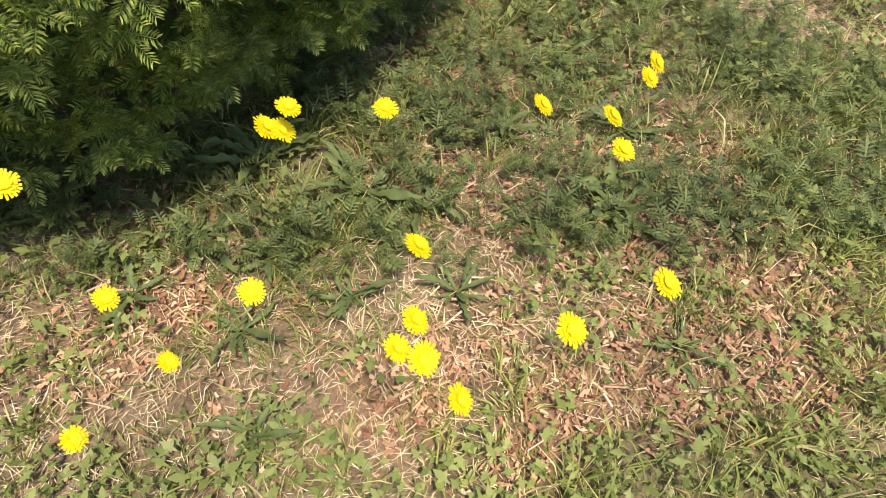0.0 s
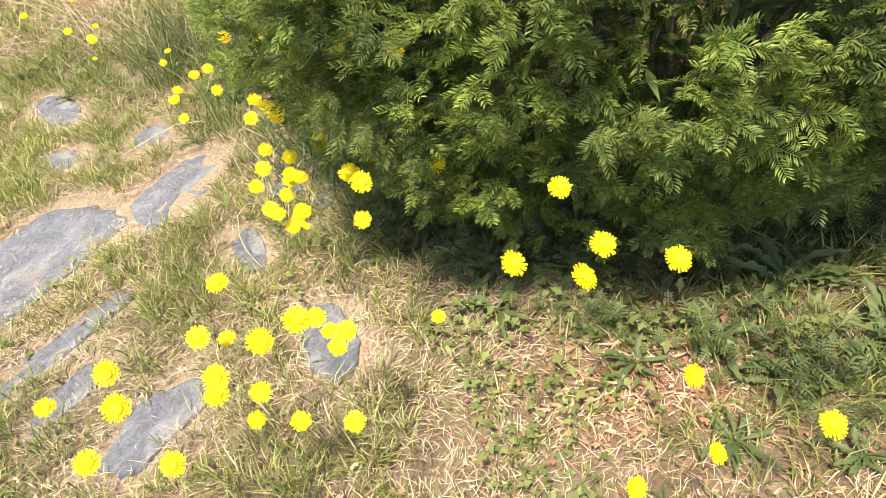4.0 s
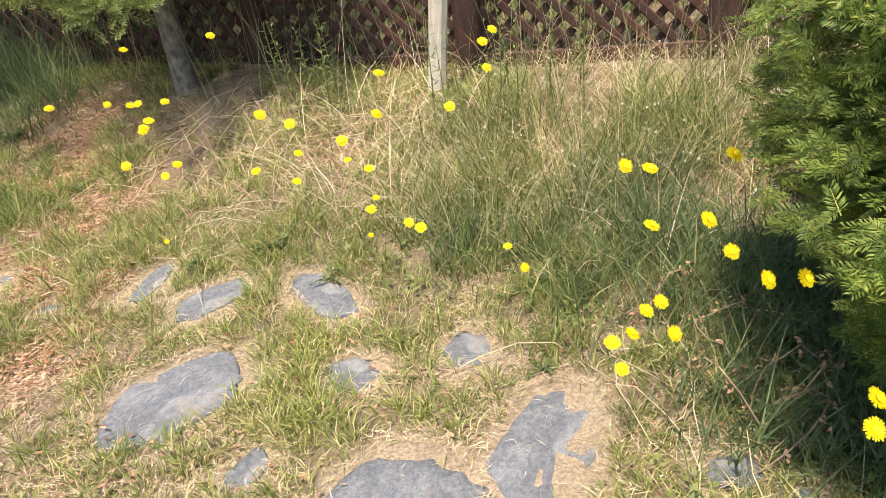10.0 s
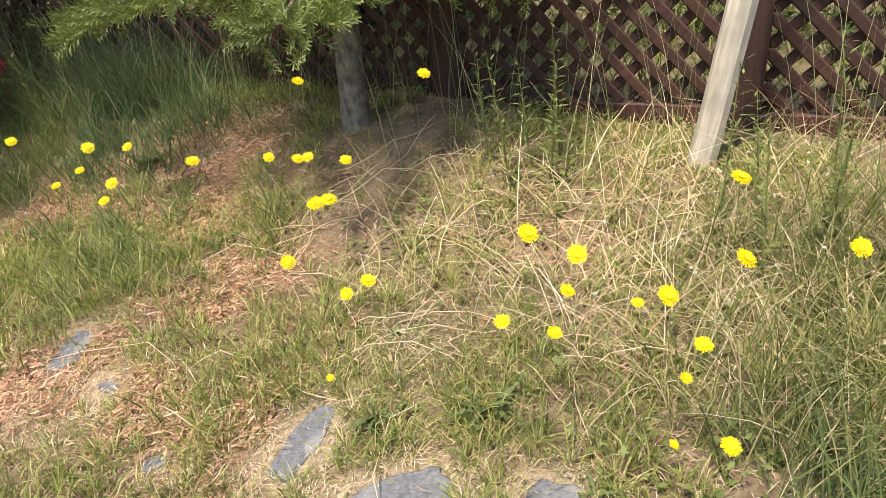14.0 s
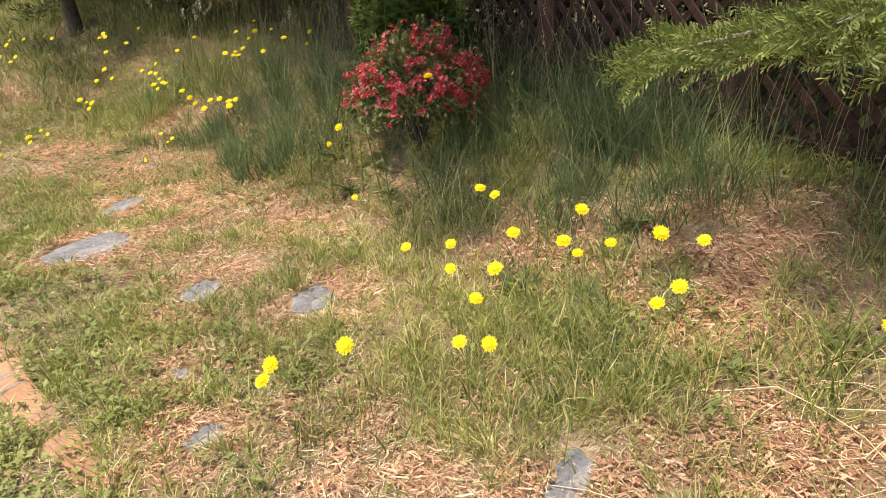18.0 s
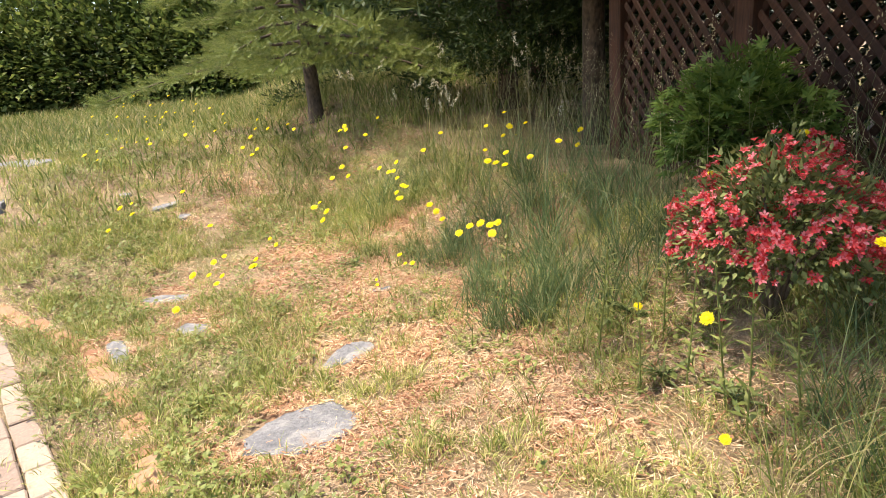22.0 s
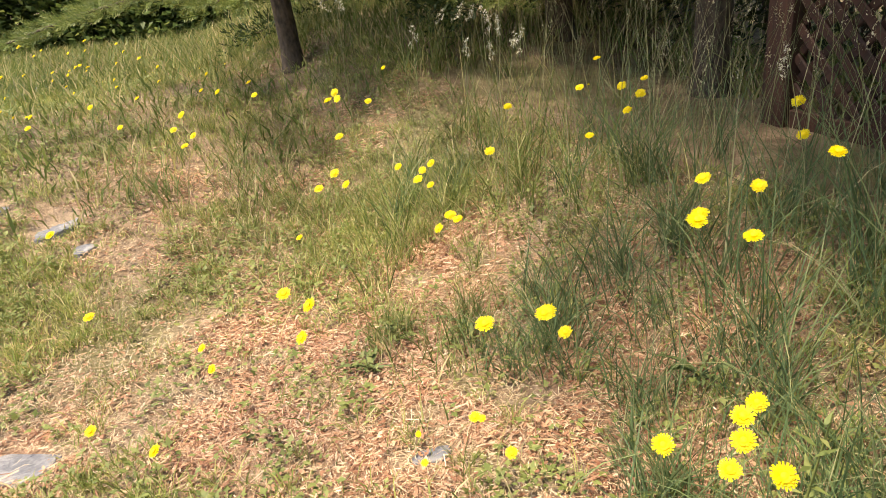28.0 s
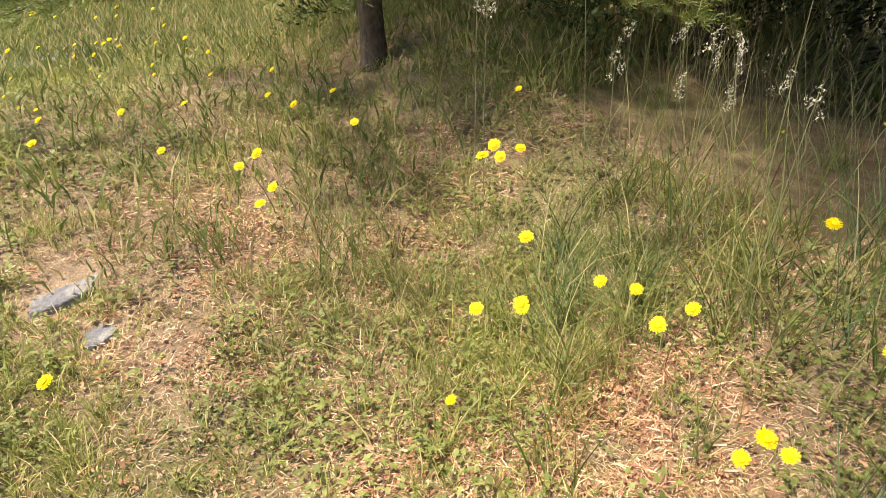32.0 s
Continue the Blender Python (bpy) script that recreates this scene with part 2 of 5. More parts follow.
M_SEED = leaf_material("seed heads", [(0, (0.40, 0.36, 0.24)), (1, (0.62, 0.58, 0.42))], 0.3)
M_STEM = leaf_material("seeding grass stems", [(0, (0.20, 0.23, 0.11)), (0.6, (0.34, 0.34, 0.19)), (1, (0.52, 0.46, 0.28))], 0.2)
M_TWIG = bark_material("dry twigs", (0.16, 0.11, 0.07), (0.36, 0.27, 0.18))

# ---- the lie of the land ----
WAY = np.array([(2.4, -1.4), (1.2, -0.2), (0.0, 1.0), (-1.0, 2.2), (-2.2, 2.9), (-3.7, 3.4), (-5.2, 3.6), (-7.5, 3.9), (-11.0, 4.7), (-20.0, 7.5)])


def beside(x, y):
    """Signed distance from the line of stones; positive on the fence's side."""
    x, y = np.atleast_1d(np.asarray(x, float)), np.atleast_1d(np.asarray(y, float))
    best, side = np.full(x.shape, 1e9), np.ones(x.shape)
    for (ax, ay), (bx, by) in zip(WAY[:-1], WAY[1:]):
        dx, dy = bx - ax, by - ay
        k = np.clip(((x - ax) * dx + (y - ay) * dy) / (dx * dx + dy * dy), 0, 1)
        d = np.hypot(x - ax - k * dx, y - ay - k * dy)
        s = np.where(dx * (y - ay) - dy * (x - ax) < 0, 1.0, -1.0)
        near = d < best
        best, side = np.where(near, d, best), np.where(near, s, side)
    return best * side


def soft(a, b, v):
    k = np.clip((v - a) / (b - a), 0, 1)
    return k * k * (3 - 2 * k)


_rng = np.random.default_rng(7)
_LATTICE = _rng.random((64, 64))


def vnoise(x, y, size, shift=0.0):
    u, v = np.asarray(x) / size + 17.3 + shift, np.asarray(y) / size + 9.1 + shift * 1.7
    i, j = np.floor(u).astype(int), np.floor(v).astype(int)
    fu, fv = u - i, v - j
    fu, fv = fu * fu * (3 - 2 * fu), fv * fv * (3 - 2 * fv)
    g = lambda a, b: _LATTICE[a % 64, b % 64]
    return (g(i, j) * (1 - fu) + g(i + 1, j) * fu) * (1 - fv) + (g(i, j + 1) * (1 - fu) + g(i + 1, j + 1) * fu) * fv


def land(x, y):
    d, x, y = beside(x, y), np.asarray(x, float), np.asarray(y, float)
    start = 0.85 + 0.45 * soft(-4.6, -6.0, x)
    bank = (0.30 - 0.14 * soft(-1.6, -0.3, x)) * soft(0.0, 1.05, d - start) * soft(1.8, 3.0, y)
    rise = 0.55 * soft(-7.0, -10.5, x)
    near = soft(0.10, 0.6, np.abs(d))
    return bank + rise + near * 0.035 * (vnoise(x, y, 0.55) - 0.5) + 0.012 * (vnoise(x, y, 0.13, 3) - 0.5) - 0.006


def land1(x, y):
    return float(land(x, y)[0])


# ---- mesh tools ----
def np_mesh(name, V, F, mat, smooth=False):
    me = bpy.data.meshes.new(name)
    V, F = np.asarray(V, np.float32), np.asarray(F, np.int32)
    me.vertices.add(len(V))
    me.vertices.foreach_set("co", V.ravel())
    me.loops.add(F.size)
    me.loops.foreach_set("vertex_index", F.ravel())
    me.polygons.add(len(F))
    me.polygons.foreach_set("loop_start", np.arange(0, F.size, F.shape[1], dtype=np.int32))
    if smooth:
        me.polygons.foreach_set("use_smooth", np.ones(len(F), bool))
    me.update(calc_edges=True)
    me.materials.append(mat)
    return me


def finish(bm, name, mat, smooth=False):
    bmesh.ops.recalc_face_normals(bm, faces=bm.faces)
    me = bpy.data.meshes.new(name)
    bm.to_mesh(me)
    bm.free()
    me.materials.append(mat)
    if smooth:
        me.polygons.foreach_set("use_smooth", [True] * len(me.polygons))
    return me


def child(name, me, parent, label="", m=None):
    ob = new(name, me)
    ob.parent = parent
    if m is not None:
        ob.matrix_basis = m
    if label:
        ob["label"] = label
    return ob


def spin(yaw, tilt, roll, size):
    """Stack of matrices: turn about the own axis (roll), tilt away from upright, then turn to a bearing."""
    cy, sy, ct, st, cr, sr = np.cos(yaw), np.sin(yaw), np.cos(tilt), np.sin(tilt), np.cos(roll), np.sin(roll)
    k = len(yaw)
    z, o = np.zeros(k), np.ones(k)
    Rz = np.stack([np.stack([cy, -sy, z], 1), np.stack([sy, cy, z], 1), np.stack([z, z, o], 1)], 1)
    Ry = np.stack([np.stack([ct, z, st], 1), np.stack([z, o, z], 1), np.stack([-st, z, ct], 1)], 1)
    Rr = np.stack([np.stack([cr, -sr, z], 1), np.stack([sr, cr, z], 1), np.stack([z, z, o], 1)], 1)
    return (Rz @ Ry @ Rr) * np.asarray(size)[:, None, None]


def strew(V, F, M, T):
    """Many copies of one small shape, joined."""
    V, F = np.asarray(V, float), np.asarray(F)
    out = np.einsum("kij,nj->kni", M, V) + T[:, None, :]
    return out.reshape(-1, 3), (F[None] + (np.arange(len(T)) * len(V))[:, None, None]).reshape(-1, F.shape[1])


def leaf_shape(length, width, fold=0.15):
    V = [(0, 0, 0), (length * 0.35, -width / 2, fold * width), (length, 0, -0.05 * length), (length * 0.35, width / 2, fold * width)]
    return np.array(V), np.array([(0, 1, 2, 3)])


def blades(x, y, z, height, width, lean, bend, rng, steps=3, yaw=None):
    """Tapering, bending blades of grass standing at the given places."""
    k = len(x)
    yaw = rng.random(k) * 2 * np.pi if yaw is None else yaw
    face = rng.random(k) * 2 * np.pi
    side = np.stack([np.cos(face), np.sin(face), np.zeros(k)], 1)
    out = np.stack([np.cos(yaw), np.sin(yaw), np.zeros(k)], 1)
    up = np.array([0, 0, 1.0])
    rows = []
    for s in range(steps + 1):
        u = s / steps
        ang = lean + bend * u
        c = out * (height * u * np.sin(ang))[:, None] + up * (height * u * np.cos(ang))[:, None]
        w = width * (1 - u ** 1.6) * 0.5 + width * 0.02
        base = np.stack([x, y, z], 1) + c
        rows.append(base - side * w[:, None])
        rows.append(base + side * w[:, None])
    V = np.stack(rows, 1)
    F = np.array([[2 * s, 2 * s + 1, 2 * s + 3, 2 * s + 2] for s in range(steps)])
    n = 2 * (steps + 1)
    return V.reshape(-1, 3), (F[None] + (np.arange(k) * n)[:, None, None]).reshape(-1, 4)


def short_blades(x, y, z, height, width, lean, bend, yaw, rng):
    """Short blades, each one face folded at its middle."""
    k = len(x)
    face = rng.random(k) * 2 * np.pi
    side = np.stack([np.cos(face), np.sin(face), np.zeros(k)], 1) * width[:, None] / 2
    out = np.stack([np.cos(yaw), np.sin(yaw), np.zeros(k)], 1)
    base = np.stack([x, y, z], 1)
    up = np.array([0, 0, 1.0])
    mid = base + out * (0.5 * height * np.sin(lean))[:, None] + up * (0.5 * height * np.cos(lean))[:, None]
    tip = mid + out * (0.5 * height * np.sin(lean + bend))[:, None] + up * (0.5 * height * np.cos(lean + bend))[:, None]
    V = np.stack([base, mid - side, tip, mid + side], 1)
    return V.reshape(-1, 3), np.arange(4 * k).reshape(k, 4)


def joined(parts):
    V, F, at = [], [], 0
    for v, f in parts:
        V.append(v)
        F.append(f + at)
        at += len(v)
    return np.concatenate(V), np.concatenate(F)


def tube(points, radii, sides=8):
    """A tapering limb along some points, closed at its ends."""
    P = [Vector(p) for p in points]
    V, F = [], []
    for i, p in enumerate(P):
        d = (P[min(i + 1, len(P) - 1)] - P[max(i - 1, 0)]).normalized()
        a = d.orthogonal().normalized()
        b = d.cross(a)
        for k in range(sides):
            w = 2 * math.pi * k / sides
            V.append(p + (a * math.cos(w) + b * math.sin(w)) * radii[i])
    for i in range(len(P) - 1):
        for k in range(sides):
            F.append((i * sides + k, i * sides + (k + 1) % sides, (i + 1) * sides + (k + 1) % sides, (i + 1) * sides + k))
    return np.array([tuple(v) for v in V]), np.array(F)


# ---- ground ----
def build_ground():
    def axis(lo, hi, fine_lo, fine_hi, step):
        inner = np.arange(fine_lo, fine_hi + 1e-6, step)
        left = fine_lo - np.cumsum(np.geomspace(step, (fine_lo - lo) * 0.30, 24))
        right = fine_hi + np.cumsum(np.geomspace(step, (hi - fine_hi) * 0.30, 24))
        return np.concatenate([left[::-1], inner, right])
    xs, ys = axis(-1200, 1200, -13.0, 3.6, 0.07), axis(-1200, 1200, -2.2, 8.4, 0.07)
    X, Y = np.meshgrid(xs, ys)
    Z = land(X.ravel(), Y.ravel())
    V = np.stack([X.ravel(), Y.ravel(), Z], 1)
    nx, ny = len(xs), len(ys)
    i = (np.arange(ny - 1)[:, None] * nx + np.arange(nx - 1)[None]).ravel()
    F = np.stack([i, i + 1, i + 1 + nx, i + nx], 1)
    me = np_mesh("ground", V, F, M_SOIL, True)
    X, Y = V[:, 0], V[:, 1]
    me.attributes.new("sand", "FLOAT", "POINT").data.foreach_set("value", (0.35 + 0.45 * soft(-3.0, -2.2, X)) * (1 - soft(0.0, 0.09, stone_rim(X, Y))).astype(np.float32))
    me.attributes.new("leaves", "FLOAT", "POINT").data.foreach_set("value", litter_at(X, Y).astype(np.float32))
    ob = new("ground", me)
    tagged(ob, "sloping garden soil with dry straw and moss", "ground", kind="structure")



# ---- stepping stones: place, length, width, bearing of the long side ----
STONES_FIRST = [
    (-0.94, 1.53, 0.78, 0.40, 43), (-0.42, 1.76, 0.44, 0.27, 56), (-0.19, 1.33, 0.22, 0.10, 102), (0.01, 0.91, 0.29, 0.15, 103),
    (-0.71, 1.12, 0.56, 0.09, 42), (-0.64, 0.95, 0.23, 0.10, 45), (-0.42, 0.80, 0.30, 0.16, 40), (-1.00, 2.60, 0.39, 0.15, 120),
    (-0.56, 2.16, 0.17, 0.15, 108), (-0.90, 2.15, 0.17, 0.14, 147), (-1.42, 2.20, 0.47, 0.33, 20), (-1.17, 1.86, 0.16, 0.10, 51),
    (-0.06, 1.58, 0.13, 0.09, 171), (0.05, 1.47, 0.09, 0.06, 99), (-1.40, 2.69, 0.29, 0.18, 24), (-1.66, 2.89, 0.28, 0.10, 72),
    (-1.41, 1.64, 0.17, 0.10, 150), (-1.62, 1.79, 0.17, 0.09, 117), (-2.70, 2.64, 0.22, 0.12, 18),
]
STONES_LATER = [
    (-2.55, 3.33, 0.25, 0.10, 97), (-2.32, 3.13, 0.07, 0.05, 159), (-2.03, 2.83, 0.07, 0.05, 39), (-5.18, 3.52, 0.44, 0.29, 72),
    (-4.27, 3.51, 0.22, 0.15, 108), (-3.81, 3.69, 0.26, 0.19, 93), (-3.83, 3.09, 0.08, 0.06, 141), (-3.51, 2.94, 0.14, 0.09, 93),
    (-6.44, 3.56, 0.22, 0.14, 25), (-6.45, 3.21, 0.34, 0.10, 175), (-5.57, 3.96, 0.30, 0.16, 102), (-7.03, 3.60, 0.30, 0.15, 45),
    (-8.30, 4.15, 0.13, 0.10, 138), (-8.60, 4.12, 0.30, 0.20, 135), (-8.95, 3.92, 0.16, 0.10, 3), (-6.11, 4.51, 0.12, 0.06, 63),
    (-9.3, 3.0, 0.55, 0.25, 177), (-10.4, 3.4, 0.75, 0.30, 30), (-12.2, 4.6, 0.9, 0.45, 156),
]
STONES = STONES_FIRST + STONES_LATER


def build_stone(k, x, y, length, width, turn):
    rng = random.Random(100 + k)
    n = 40
    knots = sorted((2 * math.pi * (j + rng.uniform(-0.32, 0.32)) / 7) % (2 * math.pi) for j in range(7))
    tips = []
    for a in knots:
        c, q = math.cos(a), math.sin(a)
        r = 1.0 / (abs(c) ** 3.2 + abs(q) ** 3.2) ** (1 / 3.2) * rng.uniform(0.84, 1.08)
        tips.append((c * r, q * r))
    rim = []
    for i in range(n):
        a = 2 * math.pi * i / n
        c, q = math.cos(a), math.sin(a)
        for j in range(7):
            (ax, ay), (bx, by) = tips[j], tips[(j + 1) % 7]
            det = c * (ay - by) - q * (ax - bx)
            if abs(det) < 1e-9:
                continue
            r = (ax * (ay - by) - ay * (ax - bx)) / det
            k2 = (c * ay - q * ax) / (c * (ay - by) - q * (ax - bx))
            if r > 0 and -1e-6 <= k2 <= 1 + 1e-6:
                break
        else:
            r = 0.9
        r *= 1 + 0.03 * math.sin(5 * a + k) + rng.uniform(-0.045, 0.045)
        rim.append((c * r * length / 2, q * r * width / 2))
    thick, top = 0.05, 0.009 + rng.uniform(-0.003, 0.004)
    V, F = [], []
    rings = [(1.02, -thick), (1.0, top * 0.2), (0.985, top * 0.85), (0.93, top), (0.62, top), (0.3, top)]
    for f, z in rings:
        for (px, py) in rim:
            w = 0.0035 * (noise.noise((px * 9 + k, py * 9, f)) + 0.6 * noise.noise((px * 24, py * 24 + k, 0)))
            V.append((px * f, py * f, z + (w if z > 0 else 0)))
    V.append((0, 0, top))
    for j in range(len(rings) - 1):
        for i in range(n):
            F.append((j * n + i, j * n + (i + 1) % n, (j + 1) * n + (i + 1) % n, (j + 1) * n + i))
    m = (len(rings) - 1) * n
    bm = bmesh.new()
    vs = [bm.verts.new(v) for v in V]
    for f in F:
        bm.faces.new([vs[i] for i in f])
    for i in range(n):
        bm.faces.new((vs[m + i], vs[m + (i + 1) % n], vs[-1]))
    ob = new("stepping_stone", finish(bm, "stepping_stone", M_SLATE, True))
    ob.matrix_basis = pose(x, y, land1(x, y) - 0.003, rng.uniform(-1.2, 1.2), rng.uniform(-1.2, 1.2), turn)
    big = length > 0.4
    tagged(ob, ("large" if big else "small") + " irregular grey slate stepping stone sunk in dry grass", "stepping stone", group="stepping stones of the path")


for k, s in enumerate(STONES):
    build_stone(k, *s)


def stone_gap(x, y):
    """How near places lie to a stone: under 1 on it, growing outwards."""
    best = np.full(np.shape(x), 9.0)
    for sx, sy, L, W, turn in STONES:
        a = radians(turn)
        u = (x - sx) * math.cos(a) + (y - sy) * math.sin(a)
        v = -(x - sx) * math.sin(a) + (y - sy) * math.cos(a)
        best = np.minimum(best, np.hypot(u / (L / 2), v / (W / 2)))
    return best


def stone_rim(x, y):
    """Distance from the rims, wavering, for what grows or lies round the stones."""
    return stone_edge(x, y) + 0.10 * (vnoise(x, y, 0.10, 51) - 0.42)


def stone_edge(x, y):
    """Metres from the nearest stone's rim; negative on a stone."""
    best = np.full(np.shape(x), 9.0)
    for sx, sy, L, W, turn in STONES:
        a = radians(turn)
        u = (x - sx) * math.cos(a) + (y - sy) * math.sin(a)
        v = -(x - sx) * math.sin(a) + (y - sy) * math.cos(a)
        g = (np.abs(u / (L / 2)) ** 2.6 + np.abs(v / (W / 2)) ** 2.6) ** (1 / 2.6)
        best = np.minimum(best, np.hypot(u, v) * (1 - 1 / np.maximum(g, 0.05)))
    return best


def in_pavers(x, y):
    return (x > -8.0) & (x < -4.2) & (y < 2.80) & (y > 1.2)


LITTER = [(-2.10, 3.62, 0.34), (-2.40, 3.4, 0.25), (-5.04, 4.35, 0.32), (-4.48, 4.2, 0.28), (-3.20, 4.4, 0.35), (-2.50, 4.4, 0.4), (-3.42, 3.2, 0.2), (1.10, -0.25, 0.3), (1.35, 0.35, 0.2), (1.70, 0.55, 0.25), (2.00, 0.2, 0.28), (1.45, -0.4, 0.25), (0.90, 0.02, 0.16), (0.75, 0.62, 0.28), (1.60, 0.0, 0.35), (-5.43, 4.3, 0.3), (-6.32, 4.9, 0.45), (-5.65, 4.8, 0.4), (-6.66, 4.2, 0.3), (-5.10, 4.0, 0.3), (-6.99, 4.6, 0.4), (-5.99, 5.4, 0.4), (-1.90, 2.55, 0.2), (-1.95, 3.05, 0.25), (-2.15, 3.15, 0.25), (-5.88, 4.2, 0.3), (-6.21, 4.55, 0.35), (-5.54, 3.95, 0.2), (-6.99, 5.3, 0.35), (-3.00, 3.1, 0.22), (-2.75, 2.95, 0.2)]


def litter_at(x, y):
    want = np.zeros(len(x))
    for lx, ly, r in LITTER:
        want = np.maximum(want, np.exp(-(((x - lx) ** 2 + (y - ly) ** 2) / r ** 2) ** 1.8))
    ring = 0.8 * (1 - soft(0.09, 0.26, stone_rim(x, y))) * (1 - soft(-2.6, -2.1, x)) * soft(-8.5, -7.5, x)
    return np.maximum(want, ring) * soft(0.30, 0.46, vnoise(x, y, 0.12, 31))


build_ground()

# ---- brick edging and paving ----
def brick_mesh(name, a, b, c, mat, edge=0.006, steps=1):
    bm = bmesh.new()
    bmesh.ops.create_cube(bm, size=1)
    bmesh.ops.scale(bm, vec=(a, b, c), verts=bm.verts)
    bmesh.ops.bevel(bm, geom=list(bm.edges), offset=edge, segments=steps, affect="EDGES")
    return finish(bm, name, mat)


def edging_line(x):
    """Where the row of bricks runs, bowing round the paving."""
    x = np.asarray(x, float)
    return 2.70 + 0.40 * soft(-3.60, -5.9, x) - 0.45 * soft(-6.3, -8.6, x)


# ---- yew bush ----
def spray_shape(needles=13, length=0.11, needle=0.024, rng=None):
    """A flat twig with two close rows of narrow needles that bend towards its tip."""
    V, F = [], []
    for i in range(needles):
        u = (i + 0.5) / needles
        for s in (-1, 1):
            px = u * length
            ln = needle * (1.0 if u < 0.8 else 1.0 - 1.6 * (u - 0.8)) * rng.uniform(0.88, 1.1)
            a = radians(66 - 26 * u + rng.uniform(-7, 7))
            c, q = math.cos(a), math.sin(a) * s
            w = 0.0017
            lift = 0.009 * rng.uniform(-0.1, 1.2)
            at = len(V)
            V += [(px, 0, 0), (px + c * ln * 0.55 - abs(q) * w, q * ln * 0.55 + c * w * s, lift * 0.8), (px + c * ln + 0.001, q * ln, lift * 0.6), (px + c * ln * 0.75 + abs(q) * w, q * ln * 0.75 - c * w * s, lift * 0.8)]
            F.append((at, at + 1, at + 2, at + 3))
    at = len(V)
    V += [(-0.008, -0.001, -0.001), (length, -0.0005, -0.001), (length, 0.0005, -0.001), (-0.008, 0.001, -0.001)]
    F.append((at, at + 1, at + 2, at + 3))
    return np.array(V), np.array(F)


def frames_along(n, droop, rng):
    """Turns that lay a twig's x axis along n, with its flat side up and some scatter."""
    k = len(n)
    d = n + rng.normal(0, 0.38, (k, 3))
    d[:, 2] -= droop
    d /= np.linalg.norm(d, axis=1, keepdims=True)
    up = np.tile(np.array([0, 0, 1.0]), (k, 1)) + rng.normal(0, 0.4, (k, 3))
    side = np.cross(up, d)
    side /= np.linalg.norm(side, axis=1, keepdims=True) + 1e-9
    top = np.cross(d, side)
    return np.stack([d, side, top], 2)


def build_yew(x, y, rx, ry, height):
    rng = np.random.default_rng(31)
    bush = tagged(new("yew_bush"), "dense rounded yew bush with dark green needles and yellowish tips", "bush")
    bush.location = (x, y, land1(x, y))
    for k in range(16):
        a = k * 2.4
        r = 0.35 + 0.5 * rng.random()
        top = (math.cos(a) * rx * r, math.sin(a) * ry * r, height * (0.35 + 0.45 * rng.random()))
        child("stem", np_mesh("stem", *tube([(0.05 * math.cos(a), 0.05 * math.sin(a), -0.03), (top[0] * 0.4, top[1] * 0.4, top[2] * 0.5), top], [0.03, 0.02, 0.008], 6), M_DARKBARK, True), bush)

    def shell(k, inner, outer):
        t, ph = rng.random(k) ** 0.8, rng.random(k) * 2 * np.pi
        zz = 0.13 + t * 0.87
        prof = np.where(zz < 0.42, 0.76 + 0.66 * zz, 1.037) * np.sqrt(np.clip(1 - ((zz - 0.42) / 0.59).clip(0) ** 2.4, 0, 1))
        lump = 0.80 + 0.16 * vnoise(ph * 2.2, zz * 3.2, 0.55, 5) + 0.11 * vnoise(ph * 2.2, zz * 3, 0.17, 8)
        r = prof * lump * (outer - (outer - inner) * rng.random(k) ** 1.8)
        P = np.stack([np.cos(ph) * rx * r, np.sin(ph) * ry * r, zz * height * (0.90 + 0.12 * lump)], 1)
        n = np.stack([np.cos(ph) / rx, np.sin(ph) / ry, 0.25 + (zz - 0.3) * 1.1 / height], 1)
        return P, n / np.linalg.norm(n, axis=1, keepdims=True)
    P, n = shell(9000, 0.87, 1.06)
    turn = frames_along(n, 0.42, rng)
    parts = []
    for j, fan in enumerate((-52, 0, 48)):
        V, F = spray_shape(11, 0.056 - 0.010 * abs(j - 1), 0.019, random.Random(j))
        c, q = math.cos(radians(fan)), math.sin(radians(fan))
        R = np.array([(c, -q, 0), (q, c, 0), (0, 0, 1.0)])
        size = 0.70 + 0.38 * rng.random(len(P))
        M = turn @ R @ spin(rng.normal(0, 0.16, len(P)), rng.normal(0, 0.22, len(P)), np.zeros(len(P)), size)
        parts.append(strew(V, F, M, P - turn[:, :, 0] * (0.006 + 0.012 * rng.random(len(P)))[:, None]))
    ob = child("foliage", np_mesh("foliage", *joined(parts), M_YEW), bush, "flat sprays of green needles")
    ob["kind"] = "stuff"
    # Dark inner layer that closes the gaps; its colour carries the shade.
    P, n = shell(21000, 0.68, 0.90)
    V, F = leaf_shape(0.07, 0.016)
    ob = child("inner_foliage", np_mesh("inner_foliage", *strew(V, F, frames_along(n, 0.2, rng), P), M_YEWSHADED), bush, "inner needles with the bush's shade put in their colour")
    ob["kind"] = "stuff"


build_yew(1.15, 1.44, 1.12, 0.97, 1.52)

# ---- fence ----
FENCE_FROM, FENCE_DIR = Vector((-0.12, 4.46, 0)), Vector((-0.925, 0.38, 0)).normalized()


def fence_at(s):
    p = FENCE_FROM + FENCE_DIR * s
    return p.x, p.y


